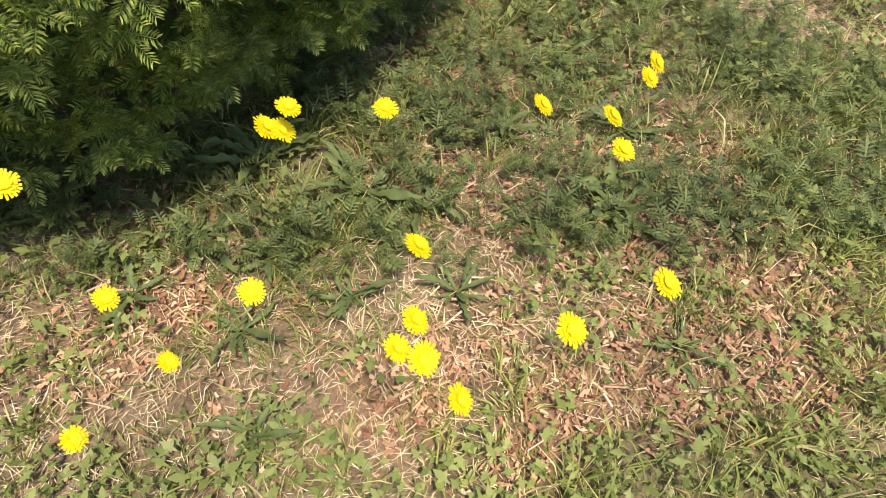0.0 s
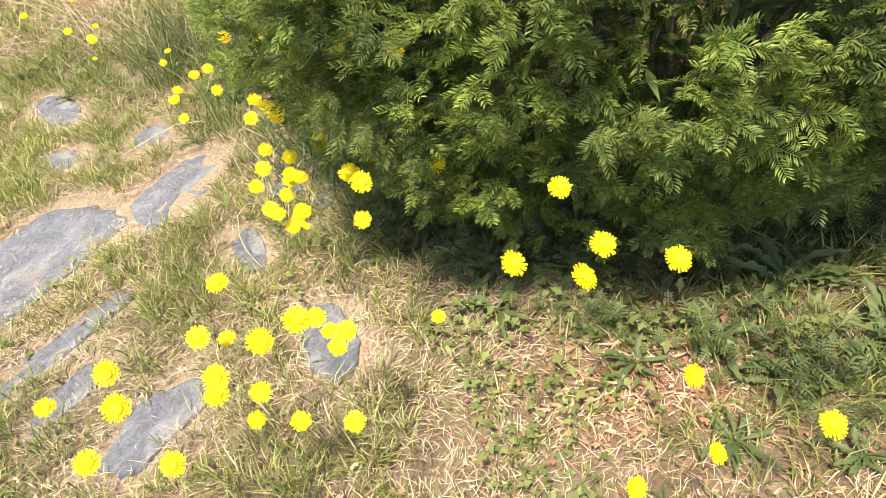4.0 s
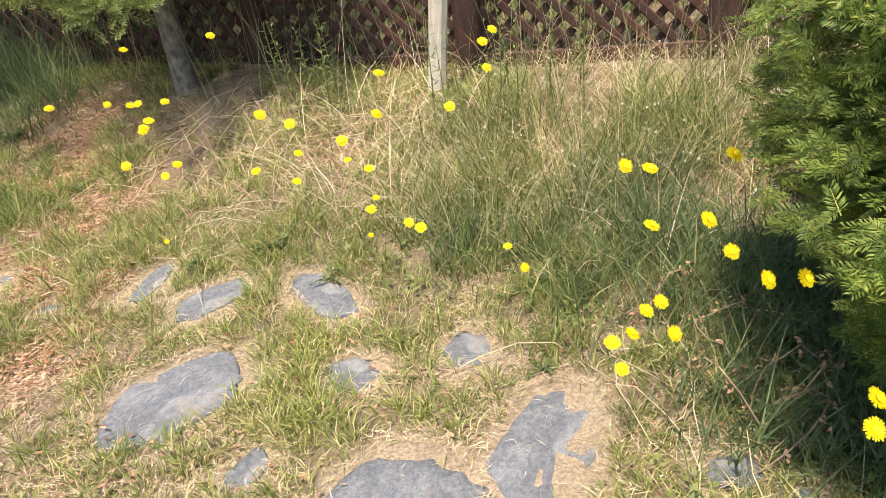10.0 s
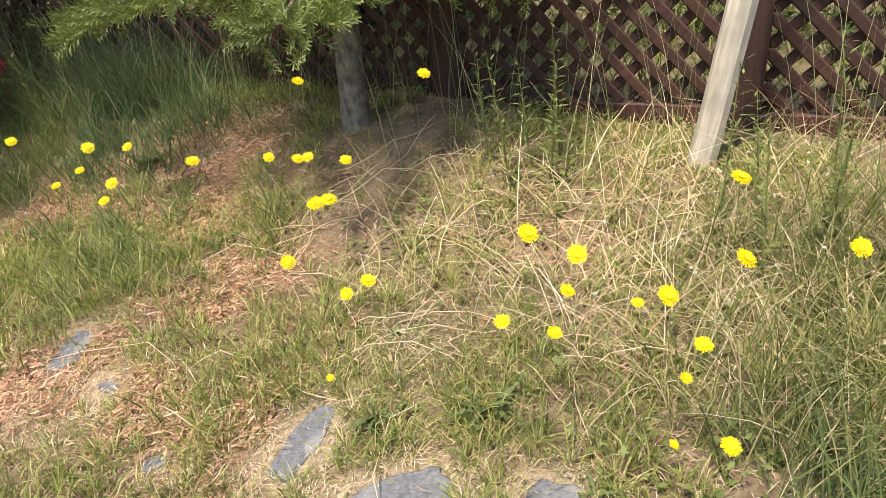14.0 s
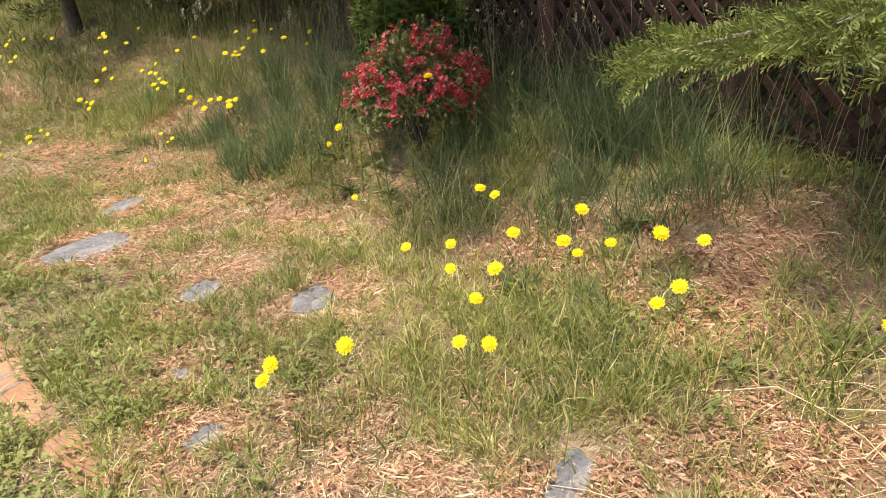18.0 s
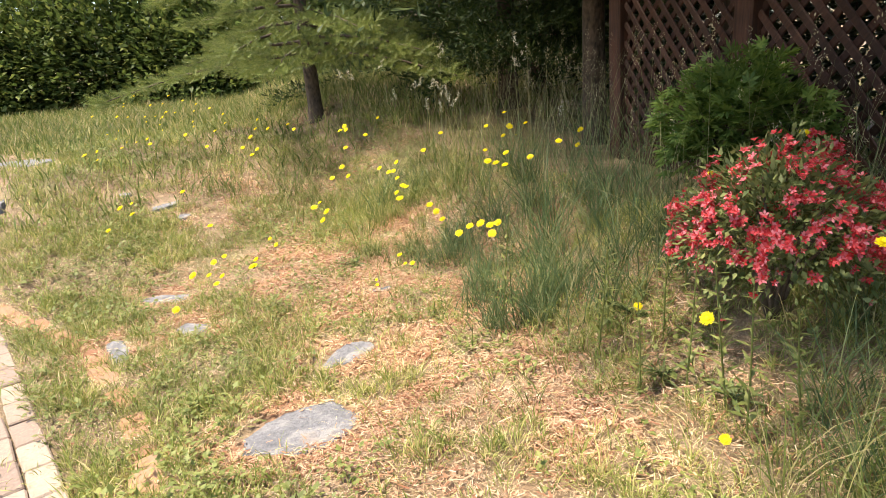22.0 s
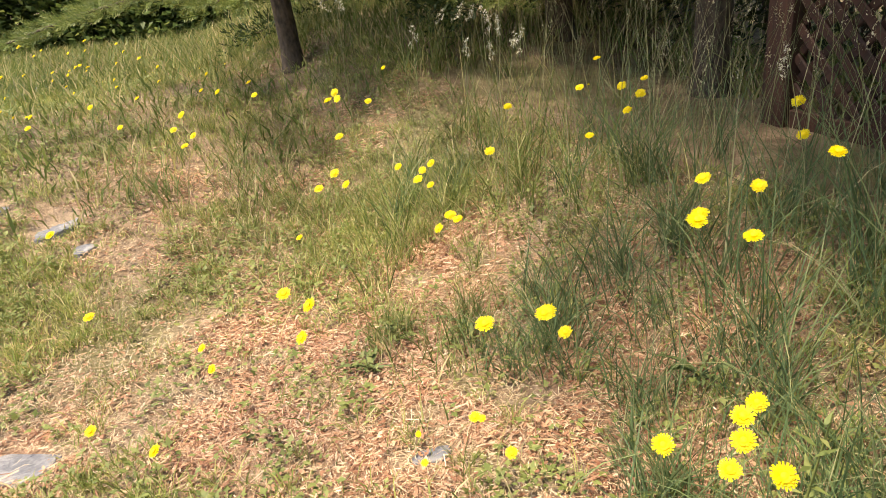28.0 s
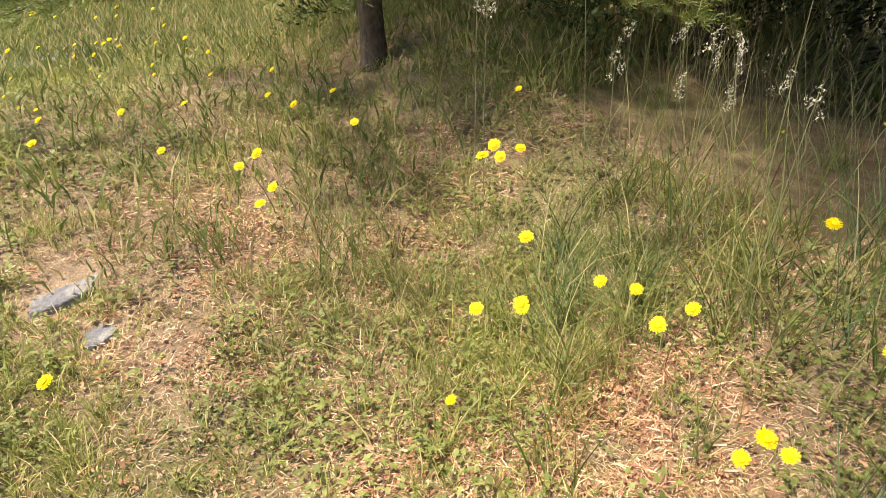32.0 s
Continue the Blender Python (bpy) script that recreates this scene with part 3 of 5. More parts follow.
def build_fence():
    fence = tagged(new("lattice_fence"), "red-brown stained timber lattice fence with stout posts", "fence")
    turn = math.degrees(math.atan2(FENCE_DIR.y, FENCE_DIR.x))
    gap, low, high = 1.35, 0.09, 1.75
    bm = bmesh.new()
    bmesh.ops.create_cube(bm, size=1)
    bmesh.ops.scale(bm, vec=(0.15, 0.13, 2.3), verts=bm.verts)
    bmesh.ops.bevel(bm, geom=list(bm.edges), offset=0.012, segments=1, affect="EDGES")
    post = finish(bm, "post", M_FENCE)
    rail = brick_mesh("rail", gap - 0.15, 0.05, 0.09, M_FENCE)
    slats = {}
    for i in range(-4, 6):
        x, y = fence_at(i * gap)
        g = land1(x, y)
        child("post", post, fence, "", pose(x, y, g + 1.0, 0, 0, turn))
        if i == 5:
            continue
        mx, my = fence_at((i + 0.5) * gap)
        g = land1(mx, my)
        for z in (low - 0.05, high + 0.05):
            child("rail", rail, fence, "", pose(mx, my, g + z, 0, 0, turn))
        for layer, sgn in ((0.012, 1), (-0.012, -1)):
            span, tall = gap - 0.15, high - low
            step = 0.135
            for j in range(int((span + tall) / step) + 1):
                u0 = -tall + j * step + 0.05
                a, b = max(u0, 0), min(u0 + tall, span)
                if b - a < 0.05:
                    continue
                ln = round((b - a) * 1.41421, 2)
                if ln not in slats:
                    slats[ln] = brick_mesh("slat", ln, 0.014, 0.045, M_FENCE)
                cu, cz = (a + b) / 2, (a + b) / 2 - u0
                cu = (cu - span / 2) * sgn
                s = (i + 0.5) * gap + cu
                px, py = fence_at(s)
                nx, ny = -FENCE_DIR.y, FENCE_DIR.x
                child("slat", slats[ln], fence, "", pose(px + nx * layer, py + ny * layer, g + low + cz, 0, 0, turn) @ pose(0, 0, 0, 0, -45 * sgn, 0))


build_fence()


def build_stake():
    x, y = -0.39, 4.08
    bm = bmesh.new()
    bmesh.ops.create_cone(bm, cap_ends=True, segments=9, radius1=0.052, radius2=0.046, depth=1.7)
    bmesh.ops.subdivide_edges(bm, edges=[e for e in bm.edges if abs(e.verts[0].co.z - e.verts[1].co.z) > 0.5], cuts=14)
    for v in bm.verts:
        v.co.x += 0.008 * noise.noise((v.co.x * 20, v.co.y * 20, v.co.z * 3))
        v.co.y += 0.008 * noise.noise((v.co.y * 20, v.co.x * 20, v.co.z * 3 + 5))
    ob = new("wooden_stake", finish(bm, "wooden_stake", M_STAKE))
    ob.matrix_basis = pose(x, y, land1(x, y) - 0.05, 0, 8, -10) @ pose(0, 0, 0.8)
    tagged(ob, "pale weathered wooden stake leaning before the fence", "stake")


build_stake()

# ---- firs ----
def needle_twig(rng, length=0.16, rows=26, w=0.0022):
    """A rounded fir twig with needles all round."""
    V, F = [], []
    for i in range(rows):
        u = i / rows
        a = i * 2.4
        ln = (0.017 if rows > 30 else 0.024) * (0.7 + 0.5 * rng.random())
        c, s = math.cos(a), math.sin(a)
        px = u * length
        at = len(V)
        V += [(px, w * s, -w * c), (px + ln * 0.7, c * ln * 0.75 + w * s, s * ln * 0.75 + 0.3 * ln - w * c), (px + ln * 0.9, c * ln, s * ln + 0.35 * ln), (px + ln * 0.6, c * ln * 0.75 - w * s, s * ln * 0.75 + 0.3 * ln + w * c)]
        F.append((at, at + 1, at + 2, at + 3))
    return np.array(V), np.array(F)


def build_fir(name, x, y, r0, height, lean, boughs, low, reach, seed, label, bark, thick=1.0, needles=None):
    """A fir: tapering trunk, boughs that carry twigs, and needles. boughs: bearings in degrees of the lowest ones are spread evenly."""
    rng = np.random.default_rng(seed)
    pr = random.Random(seed)
    tree = tagged(new(name), label, "tree")
    tree.location = (x, y, land1(x, y) - 0.03)
    lx, ly = lean
    axis = lambda z: Vector((lx * z, ly * z, z))
    zs = [0, 0.06, 0.2, 0.6, 1.2, 2.0, height]
    rs = [r0 * 1.35, r0 * 1.15, r0, r0 * 0.93, r0 * 0.85, r0 * 0.7, r0 * 0.15]
    child("trunk", np_mesh("trunk", *tube([axis(z) for z in zs], rs, 14), bark, True), tree)
    P, N = [], []
    for k in range(boughs):
        z = low + (height - low - 0.2) * (k / boughs) ** 1.7
        a = k * 2.399 + pr.uniform(-0.3, 0.3)
        ln = reach * (1 - 0.72 * k / boughs) * pr.uniform(0.75, 1.1)
        base = axis(z)
        d = Vector((math.cos(a), math.sin(a), 0))
        pts = [base + d * (ln * u) + Vector((0, 0, -0.16 * ln * u * u + 0.05 * u)) for u in (0, 0.33, 0.66, 1)]
        child("bough", np_mesh("bough", *tube(pts, [0.022, 0.016, 0.010, 0.004], 6), bark, True), tree)
        cnt = int(150 * ln * thick)
        for i in range(cnt):
            u = pr.uniform(0.15, 1.0)
            j = min(int(u * 3), 2)
            p = pts[j].lerp(pts[j + 1], u * 3 - j)
            s = pr.choice((-1, 1))
            side = Vector((-d.y, d.x, 0)) * s
            wide = 0.42 * ln * (1.05 - u) + 0.06
            q = pr.random()
            p = p + side * wide * q + d * wide * q * 0.5 + Vector((0, 0, -0.06 * q + pr.uniform(-0.02, 0.03)))
            P.append(tuple(p))
            v = (d * (0.75 + 0.3 * u) + side * 0.75 * (1 - 0.5 * u))
            N.append(tuple(v.normalized()))
    P, N = np.array(P), np.array(N)
    V, F = needle_twig(pr, 0.085, 40, 0.0016) if needles is None else needle_twig(pr, 0.15, 10, 0.0042)
    M = frames_along(N, 0.05, rng) * (0.8 + 0.6 * rng.random(len(P)))[:, None, None] * (1.25 if needles is None else 2.0)
    ob = child("crown", np_mesh("crown", *strew(V, F, M, P), needles or M_FIR), tree, "layered boughs of green needles")
    ob["kind"] = "stuff"


build_fir("fir_tree", -1.79, 4.60, 0.062, 3.6, (0.05, 0.0), 38, 0.70, 1.1, 5, "young fir with a grey trunk and light green low boughs", M_BARK, 1.4)
build_fir("fir_tree", -9.80, 6.20, 0.08, 4.6, (-0.02, 0.0), 48, 0.72, 2.0, 6, "fir with a brown trunk and wide drooping boughs", M_DARKBARK, 0.8)
# Firs added for darkness; the first three hang unseen overhead to shade the fence.
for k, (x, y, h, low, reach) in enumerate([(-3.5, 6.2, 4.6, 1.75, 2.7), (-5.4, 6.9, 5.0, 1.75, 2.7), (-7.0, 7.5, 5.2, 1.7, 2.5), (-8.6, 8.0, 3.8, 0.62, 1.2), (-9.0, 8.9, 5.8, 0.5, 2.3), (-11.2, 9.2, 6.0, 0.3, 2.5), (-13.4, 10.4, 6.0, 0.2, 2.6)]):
    build_fir("fir_tree", x, y, 0.11, h, (0.0, 0.0), 44, low, reach, 8 + k, "tall fir added behind the fence to shade and darken it, shade put in its dark green needles", M_DARKBARK, 0.62 if k < 4 else 0.35, M_FIRSHADED)


# ---- shrubs ----
def palm_leaf(size):
    """A leaf of seven narrow fingers."""
    V, F = [], []
    for k, a in enumerate((-110, -72, -36, 0, 36, 72, 110)):
        ln = size * (1.0 - abs(a) / 220)
        c, s = math.cos(radians(a)), math.sin(radians(a))
        w = size * 0.11
        at = len(V)
        V += [(0, 0, 0), (c * ln * 0.5 - s * w, s * ln * 0.5 + c * w, 0.002), (c * ln, s * ln, -0.08 * ln), (c * ln * 0.5 + s * w, s * ln * 0.5 - c * w, 0.002)]
        F.append((at, at + 1, at + 2, at + 3))
    return np.array(V), np.array(F)


def build_shrub(name, x, y, rx, ry, height, leaves, shape, mat, seed, label, base=0.1, hollow=0.4):
    rng = np.random.default_rng(seed)
    pr = random.Random(seed)
    bush = tagged(new(name), label, "shrub")
    bush.location = (x, y, land1(x, y))
    for k in range(9):
        a = k * 2.4
        r = pr.uniform(0.4, 0.85)
        tip = (math.cos(a) * rx * r, math.sin(a) * ry * r, height * pr.uniform(0.5, 0.9))
        child("stem", np_mesh("stem", *tube([(0, 0, -0.03), (tip[0] * 0.35, tip[1] * 0.35, tip[2] * 0.55), tip], [0.014, 0.009, 0.003], 5), M_DARKBARK, True), bush)
    d = rng.normal(0, 1, (leaves, 3))
    d[:, 2] = np.abs(d[:, 2]) * 1.1 - 0.25
    d /= np.linalg.norm(d, axis=1, keepdims=True)
    lump = 0.72 + 0.42 * vnoise(np.arctan2(d[:, 1], d[:, 0]) * 1.5, d[:, 2] * 2, 0.5, seed)
    r = (1 - hollow * rng.random(leaves) ** 1.5) * lump
    P = d * np.array([rx, ry, height * (1 - base) * 0.75]) * r[:, None]
    P[:, 2] += height * (base + 0.25 * (1 - base))
    P[:, 2] = np.maximum(P[:, 2], 0.03)
    M = frames_along(d, 0.1, rng) * (0.7 + 0.6 * rng.random(leaves))[:, None, None]
    ob = child("foliage", np_mesh("foliage", *strew(*shape, M, P), mat), bush)
    ob["kind"] = "stuff"
    return bush, rng, P, d


def build_azalea(x, y):
    bush, rng, P, d = build_shrub("azalea", x, y, 0.39, 0.36, 0.66, 4200, leaf_shape(0.036, 0.015), M_AZLEAF, 21, "low azalea in full red and pink bloom", 0.28, 0.5)
    V, F = [], []
    for k in range(5):
        a = k * 2 * math.pi / 5
        c, s = math.cos(a), math.sin(a)
        w = 0.0042
        at = len(V)
        V += [(0.002, 0, 0), (0.010, c * 0.0075 - s * w, s * 0.0075 + c * w), (0.011, c * 0.0145, s * 0.0145), (0.010, c * 0.0075 + s * w, s * 0.0075 - c * w)]
        F.append((at, at + 1, at + 2, at + 3))
    k = 5200
    n = rng.normal(0, 1, (k, 3))
    n[:, 2] = np.abs(n[:, 2]) * 1.0 - 0.1
    n /= np.linalg.norm(n, axis=1, keepdims=True)
    clump = vnoise(np.arctan2(n[:, 1], n[:, 0]) * 1.6, n[:, 2] * 1.6, 0.20, 2)
    n = n[clump > 0.585]
    lump = 0.72 + 0.42 * vnoise(np.arctan2(n[:, 1], n[:, 0]) * 1.5, n[:, 2] * 2, 0.5, 21)
    Q = n * np.array([0.40, 0.37, 0.66 * 0.72 * 0.75]) * (lump * (0.86 + 0.17 * rng.random(len(n))))[:, None]
    Q[:, 2] += 0.66 * (0.28 + 0.25 * 0.72)
    M = frames_along(n, -0.1, rng) * (0.8 + 0.5 * rng.random(len(n)))[:, None, None]
    ob = child("blossoms", np_mesh("blossoms", *strew(V, F, M, Q), M_AZBLOOM), bush, "clusters of red and pink blossoms")
    ob["kind"] = "stuff"


build_azalea(-4.22, 5.02)
build_shrub("maple_shrub", -4.75, 5.75, 0.42, 0.28, 0.86, 1500, palm_leaf(0.06), M_MAPLE, 23, "young maple shrub with fingered green leaves by the fence", 0.3)
for k in range(24):
    a = k / 23
    x, y = -14.0 - 9.0 * math.sin(a * 1.5) + (0.9 if k % 2 else -0.9), 11.5 - 12.5 * a + (0.7 if k % 2 else -0.7)
    build_shrub("garden_shrub", x, y, 1.8, 1.7, 2.9 + 0.5 * (k % 3), 5600, leaf_shape(0.15, 0.075), M_HEDGE, 40 + k, "dense dark green leafy shrub at the garden's end", -0.3, 0.55)
for k in range(14):
    s = -4.2 + k * 1.15
    p = FENCE_FROM + FENCE_DIR * s + Vector((0.38, 0.925, 0)) * ((1.5 if s < 2.2 else 1.15) + 0.8 * ((k * 7) % 5) / 5)
    if s < 2.2:
        build_shrub("wild_shrub", p.x, p.y, 0.75, 0.7, 1.0 + 0.5 * ((k * 3) % 4) / 4, 1500, leaf_shape(0.09, 0.035), M_HEDGE if k % 2 else M_WEED, 60 + k, "loose wild shrub growing behind the lattice fence", 0.0, 0.7)
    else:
        # Shrubs added to darken the background, with leaves coloured as if shaded.
        build_shrub("shade_fill_shrub", p.x, p.y, 0.95, 0.7, 1.9 + 0.4 * (k % 3), 5200, leaf_shape(0.085, 0.04), M_SHADE, 60 + k, "dense shrub added close behind the fence to darken it, shade put in its leaf colour", 0.0, 0.6)

# ---- grass, straw and litter ----
LEGS = np.hypot(*np.diff(WAY, axis=0).T)


def spots(rng, count, lo_d, hi_d, first=0.35, last=16.6):
    """Places strewn evenly along the line of stones, between two distances from it."""
    at = np.concatenate([[0], np.cumsum(LEGS)])
    s = first + (last - first) * rng.random(count)
    j = np.clip(np.searchsorted(at, s) - 1, 0, len(LEGS) - 1)
    u = (s - at[j]) / LEGS[j]
    p = WAY[j] * (1 - u)[:, None] + WAY[j + 1] * u[:, None]
    t = (WAY[j + 1] - WAY[j]) / LEGS[j][:, None]
    off = lo_d + (hi_d - lo_d) * rng.random(count)
    x, y = p[:, 0] + t[:, 1] * off + rng.normal(0, 0.1, count), p[:, 1] - t[:, 0] * off + rng.normal(0, 0.1, count)
    keep = ~in_pavers(x, y) | (rng.random(count) < 0.06)
    return x[keep], y[keep], off[keep]


def behind_fence(x, y):
    return (x - FENCE_FROM.x) * 0.38 + (y - FENCE_FROM.y) * 0.925 > 0.0


def stuff(name, V, F, mat, label, category):
    ob = new(name, np_mesh(name, V, F, mat))
    tagged(ob, label, category, kind="stuff")


def bareness(x, y):
    """0 lush to 1 bare, in patches."""
    return vnoise(x, y, 0.42, 1) * 0.6 + vnoise(x, y, 0.15, 4) * 0.4


def sow_lawn():
    """Blades in tufts, thick between the stones and thin on the bleached soil round them."""
    rng = np.random.default_rng(1)
    x, y, d = spots(rng, 46000, -1.15, 2.3)
    b, e = bareness(x, y), stone_edge(x, y)
    want = np.clip((np.where(x < -2.4, 0.63, 0.68) - b) * 4.2, 0.16, 1) * (0.12 + 0.88 * soft(0.01, 0.05, stone_rim(x, y))) * (1 - 0.8 * litter_at(x, y))
    want = np.where((x > 0.3) & (y < 1.2), np.maximum(want, 0.35) * 0.85, want)
    want = want * (1 - 0.55 * soft(0.45, 0.75, d) * soft(-2.8, -2.2, x)) * (1 - 0.45 * soft(-4.4, -5.4, x) * soft(-0.1, 0.3, d))
    want = np.where((e < 0.18) & (x > -2.3) & (stone_rim(x, y) > 0.04), np.maximum(want, 0.75), want)
    keep = (rng.random(len(x)) < want) & (e > 0.002) & (rng.random(len(x)) < np.where(x < -8.5, 0.5, 1))
    x, y, d, b = x[keep], y[keep], d[keep], b[keep]
    n = rng.integers(9, 24, len(x))
    tall = np.repeat((0.6 + 0.8 * rng.random(len(x))) * (1.25 - 0.6 * b), n)
    d = np.repeat(d, n)
    k = len(tall)
    a, r = rng.random(k) * 6.283, np.abs(rng.normal(0, 0.026, k))
    px, py = np.repeat(x, n) + np.cos(a) * r, np.repeat(y, n) + np.sin(a) * r
    ok = stone_edge(px, py) > -0.015
    px, py, a, r, d, tall = px[ok], py[ok], a[ok], r[ok], d[ok], tall[ok]
    k = len(px)
    lean = np.clip(r / 0.035, 0.1, 1.5) * 0.5 + 0.3 * rng.random(k)
    h = (0.034 + 0.06 * rng.random(k) ** 1.4) * tall * np.where(d > 0.45, 1.3, 1.08)
    stuff("lawn_grass", *short_blades(px, py, land(px, py) - 0.004, h, 0.0026 + 0.002 * rng.random(k), lean, 0.2 + 0.9 * rng.random(k), a + rng.normal(0, 0.6, k), rng), M_LAWN, "short patchy lawn grass in tufts between the stones", "grass")


def sow_straw():
    """Fine bent straws, lying much the same way in each patch."""
    rng = np.random.default_rng(2)
    x, y, d = spots(rng, 520000, -1.2, 2.4)
    b, e = bareness(x, y), stone_edge(x, y)
    keep = (rng.random(len(x)) < np.clip((b - 0.22) * 1.9, 0.1, 0.9) + (e < np.where(x < -2.3, 0.22, 0.09)) * 0.5) & ((e > -0.012) | (rng.random(len(x)) < 0.03))
    keep &= rng.random(len(x)) < np.where(x < -8.0, 0.45, 1)
    x, y, e = x[keep], y[keep], e[keep]
    k = len(x)
    ln, w = 0.015 + 0.055 * rng.random(k) ** 2.0, 0.0007 + 0.0008 * rng.random(k)
    V = np.array([(-0.5, 0, 0, 0), (0.02, 0.13, -0.7, 0.10), (0.5, 0, 0, 0.02), (0.02, 0.13, 0.7, 0.10)])
    F = np.array([(0, 1, 2, 3)])
    yaw = 6.28 * vnoise(x, y, 0.35, 41) + rng.normal(0, 0.9, k)
    bow = rng.normal(0, 0.6, k)
    lx = ln[:, None] * V[:, 0]
    ly = ln[:, None] * V[:, 1] * bow[:, None] + w[:, None] * V[:, 2]
    lz = ln[:, None] * (V[:, 3] * rng.random(k)[:, None] * 1.4 + V[:, 0] * rng.normal(0, 0.14, k)[:, None])
    c, s = np.cos(yaw)[:, None], np.sin(yaw)[:, None]
    z = land(x, y) + 0.004 + 0.011 * rng.random(k) + 0.010 * (e < 0)
    P = np.stack([x[:, None] + c * lx - s * ly, y[:, None] + s * lx + c * ly, z[:, None] + lz], 2)
    stuff("dry_straw", P.reshape(-1, 3), (F[None] + (np.arange(k) * 4)[:, None, None]).reshape(-1, 4), M_STRAW, "fine dry straw and mown grass lying on the soil", "straw")




def sow_litter():
    rng = np.random.default_rng(3)
    x, y, d = spots(rng, 120000, -1.0, 2.4)
    want = np.maximum(0.03, 0.9 * litter_at(x, y))
    want = np.maximum(want, (0.16 + 0.34 * soft(-4.2, -5.4, x) * soft(-0.2, 0.3, d)) * soft(0.46, 0.62, vnoise(x, y, 0.5, 9)))
    want = np.maximum(want, 0.22 * soft(-2.6, -1.6, x) * soft(0.6, 1.0, d) * soft(0.45, 0.6, vnoise(x, y, 0.3, 19)))
    keep = (rng.random(len(x)) < want) & (stone_gap(x, y) > 0.95)
    x, y = np.repeat(x[keep], 2), np.repeat(y[keep], 2)
    x, y = x + rng.normal(0, 0.02, len(x)), y + rng.normal(0, 0.02, len(y))
    k = len(x)
    V = np.array([(-0.5, 0, 0.02), (-0.15, -0.22, 0.10), (0.2, -0.18, 0.06), (0.5, 0, 0.12), (0.2, 0.18, 0.08), (-0.15, 0.22, 0.0), (0, 0, 0.0)])
    F = np.array([(0, 1, 6, 5), (1, 2, 4, 6), (6, 2, 3, 4)])
    M = spin(rng.random(k) * 6.28, rng.normal(0, 0.35, k), rng.normal(0, 0.4, k), 0.008 + 0.022 * rng.random(k) ** 1.8)
    T = np.stack([x, y, land(x, y) + 0.006 + 0.022 * rng.random(k)], 1)
    stuff("leaf_litter", *strew(V, F, M, T), M_DEAD, "curled reddish-brown dead leaves on the ground", "leaf litter")


def sow_mulch():
    """Coarse reddish needles, bark chips and broken straws, heaped where the ground is bare."""
    rng = np.random.default_rng(12)
    x, y, d = spots(rng, 330000, -0.9, 2.4, 0.35, 13.5)
    patch = vnoise(x, y, 0.45, 61) * 0.6 + vnoise(x, y, 0.16, 62) * 0.4
    want = np.maximum(litter_at(x, y), 0.55 * soft(0.50, 0.64, patch) * soft(-2.2, -3.2, x) * soft(-0.35, 0.05, d))
    want = np.maximum(want, 0.35 * soft(0.54, 0.66, patch) * soft(0.4, 0.8, d))
    want = want * (1 - 0.55 * soft(0.2, 0.6, x))
    keep = (rng.random(len(x)) < want) & ((stone_edge(x, y) > 0.0) | (rng.random(len(x)) < 0.03))
    x, y = x[keep], y[keep]
    k = len(x)
    ln, w = 0.012 + 0.040 * rng.random(k) ** 1.8, 0.0007 + 0.0011 * rng.random(k) ** 2
    V = np.array([(-0.5, 0, -0.6, 0), (-0.45, 0, 0.6, 0.05), (0.5, 0.1, 0.5, 0.10), (0.5, 0.1, -0.5, 0.02)])
    yaw, bow = rng.random(k) * 6.28, rng.normal(0, 0.5, k)
    lx = ln[:, None] * V[:, 0]
    ly = ln[:, None] * V[:, 1] * bow[:, None] + w[:, None] * V[:, 2] * 2
    lz = ln[:, None] * (V[:, 3] + V[:, 0] * rng.normal(0, 0.28, k)[:, None])
    c, q = np.cos(yaw)[:, None], np.sin(yaw)[:, None]
    z = land(x, y) + 0.005 + 0.018 * rng.random(k)
    P = np.stack([x[:, None] + c * lx - q * ly, y[:, None] + q * lx + c * ly, z[:, None] + lz], 2)
    stuff("dry_mulch", P.reshape(-1, 3), np.arange(4 * k).reshape(k, 4), M_MULCH, "reddish dry needles and bark chips heaped on bare soil", "mulch")


def sprig_leaf(pairs=1):
    """A small leaf of rounded leaflets in pairs, with one at the tip."""
    V, F = [], []
    for i in range(pairs):
        for q in (-1, 1):
            u = 0.38 + 0.36 * i if pairs == 1 else 0.12 + 0.17 * i
            at = len(V)
            if pairs == 1:
                V += [(u, 0, 0), (u + 0.02, q * 0.22, 0.05), (u + 0.20, q * 0.40, 0.0), (u + 0.24, q * 0.16, 0.04)]
            else:
                V += [(u, 0, 0), (u + 0.03, q * 0.18, 0.05), (u + 0.14, q * 0.36, 0.0), (u + 0.13, q * 0.16, 0.04)]
            F.append((at, at + 1, at + 2, at + 3))
    at = len(V)
    w = 0.20 if pairs == 1 else 0.06
    V += [(0.0, 0, 0), (0.72, -w, 0.04), (1.1, 0, -0.04), (0.72, w, 0.04)]
    F.append((at, at + 1, at + 2, at + 3))
    return np.array(V), np.array(F)


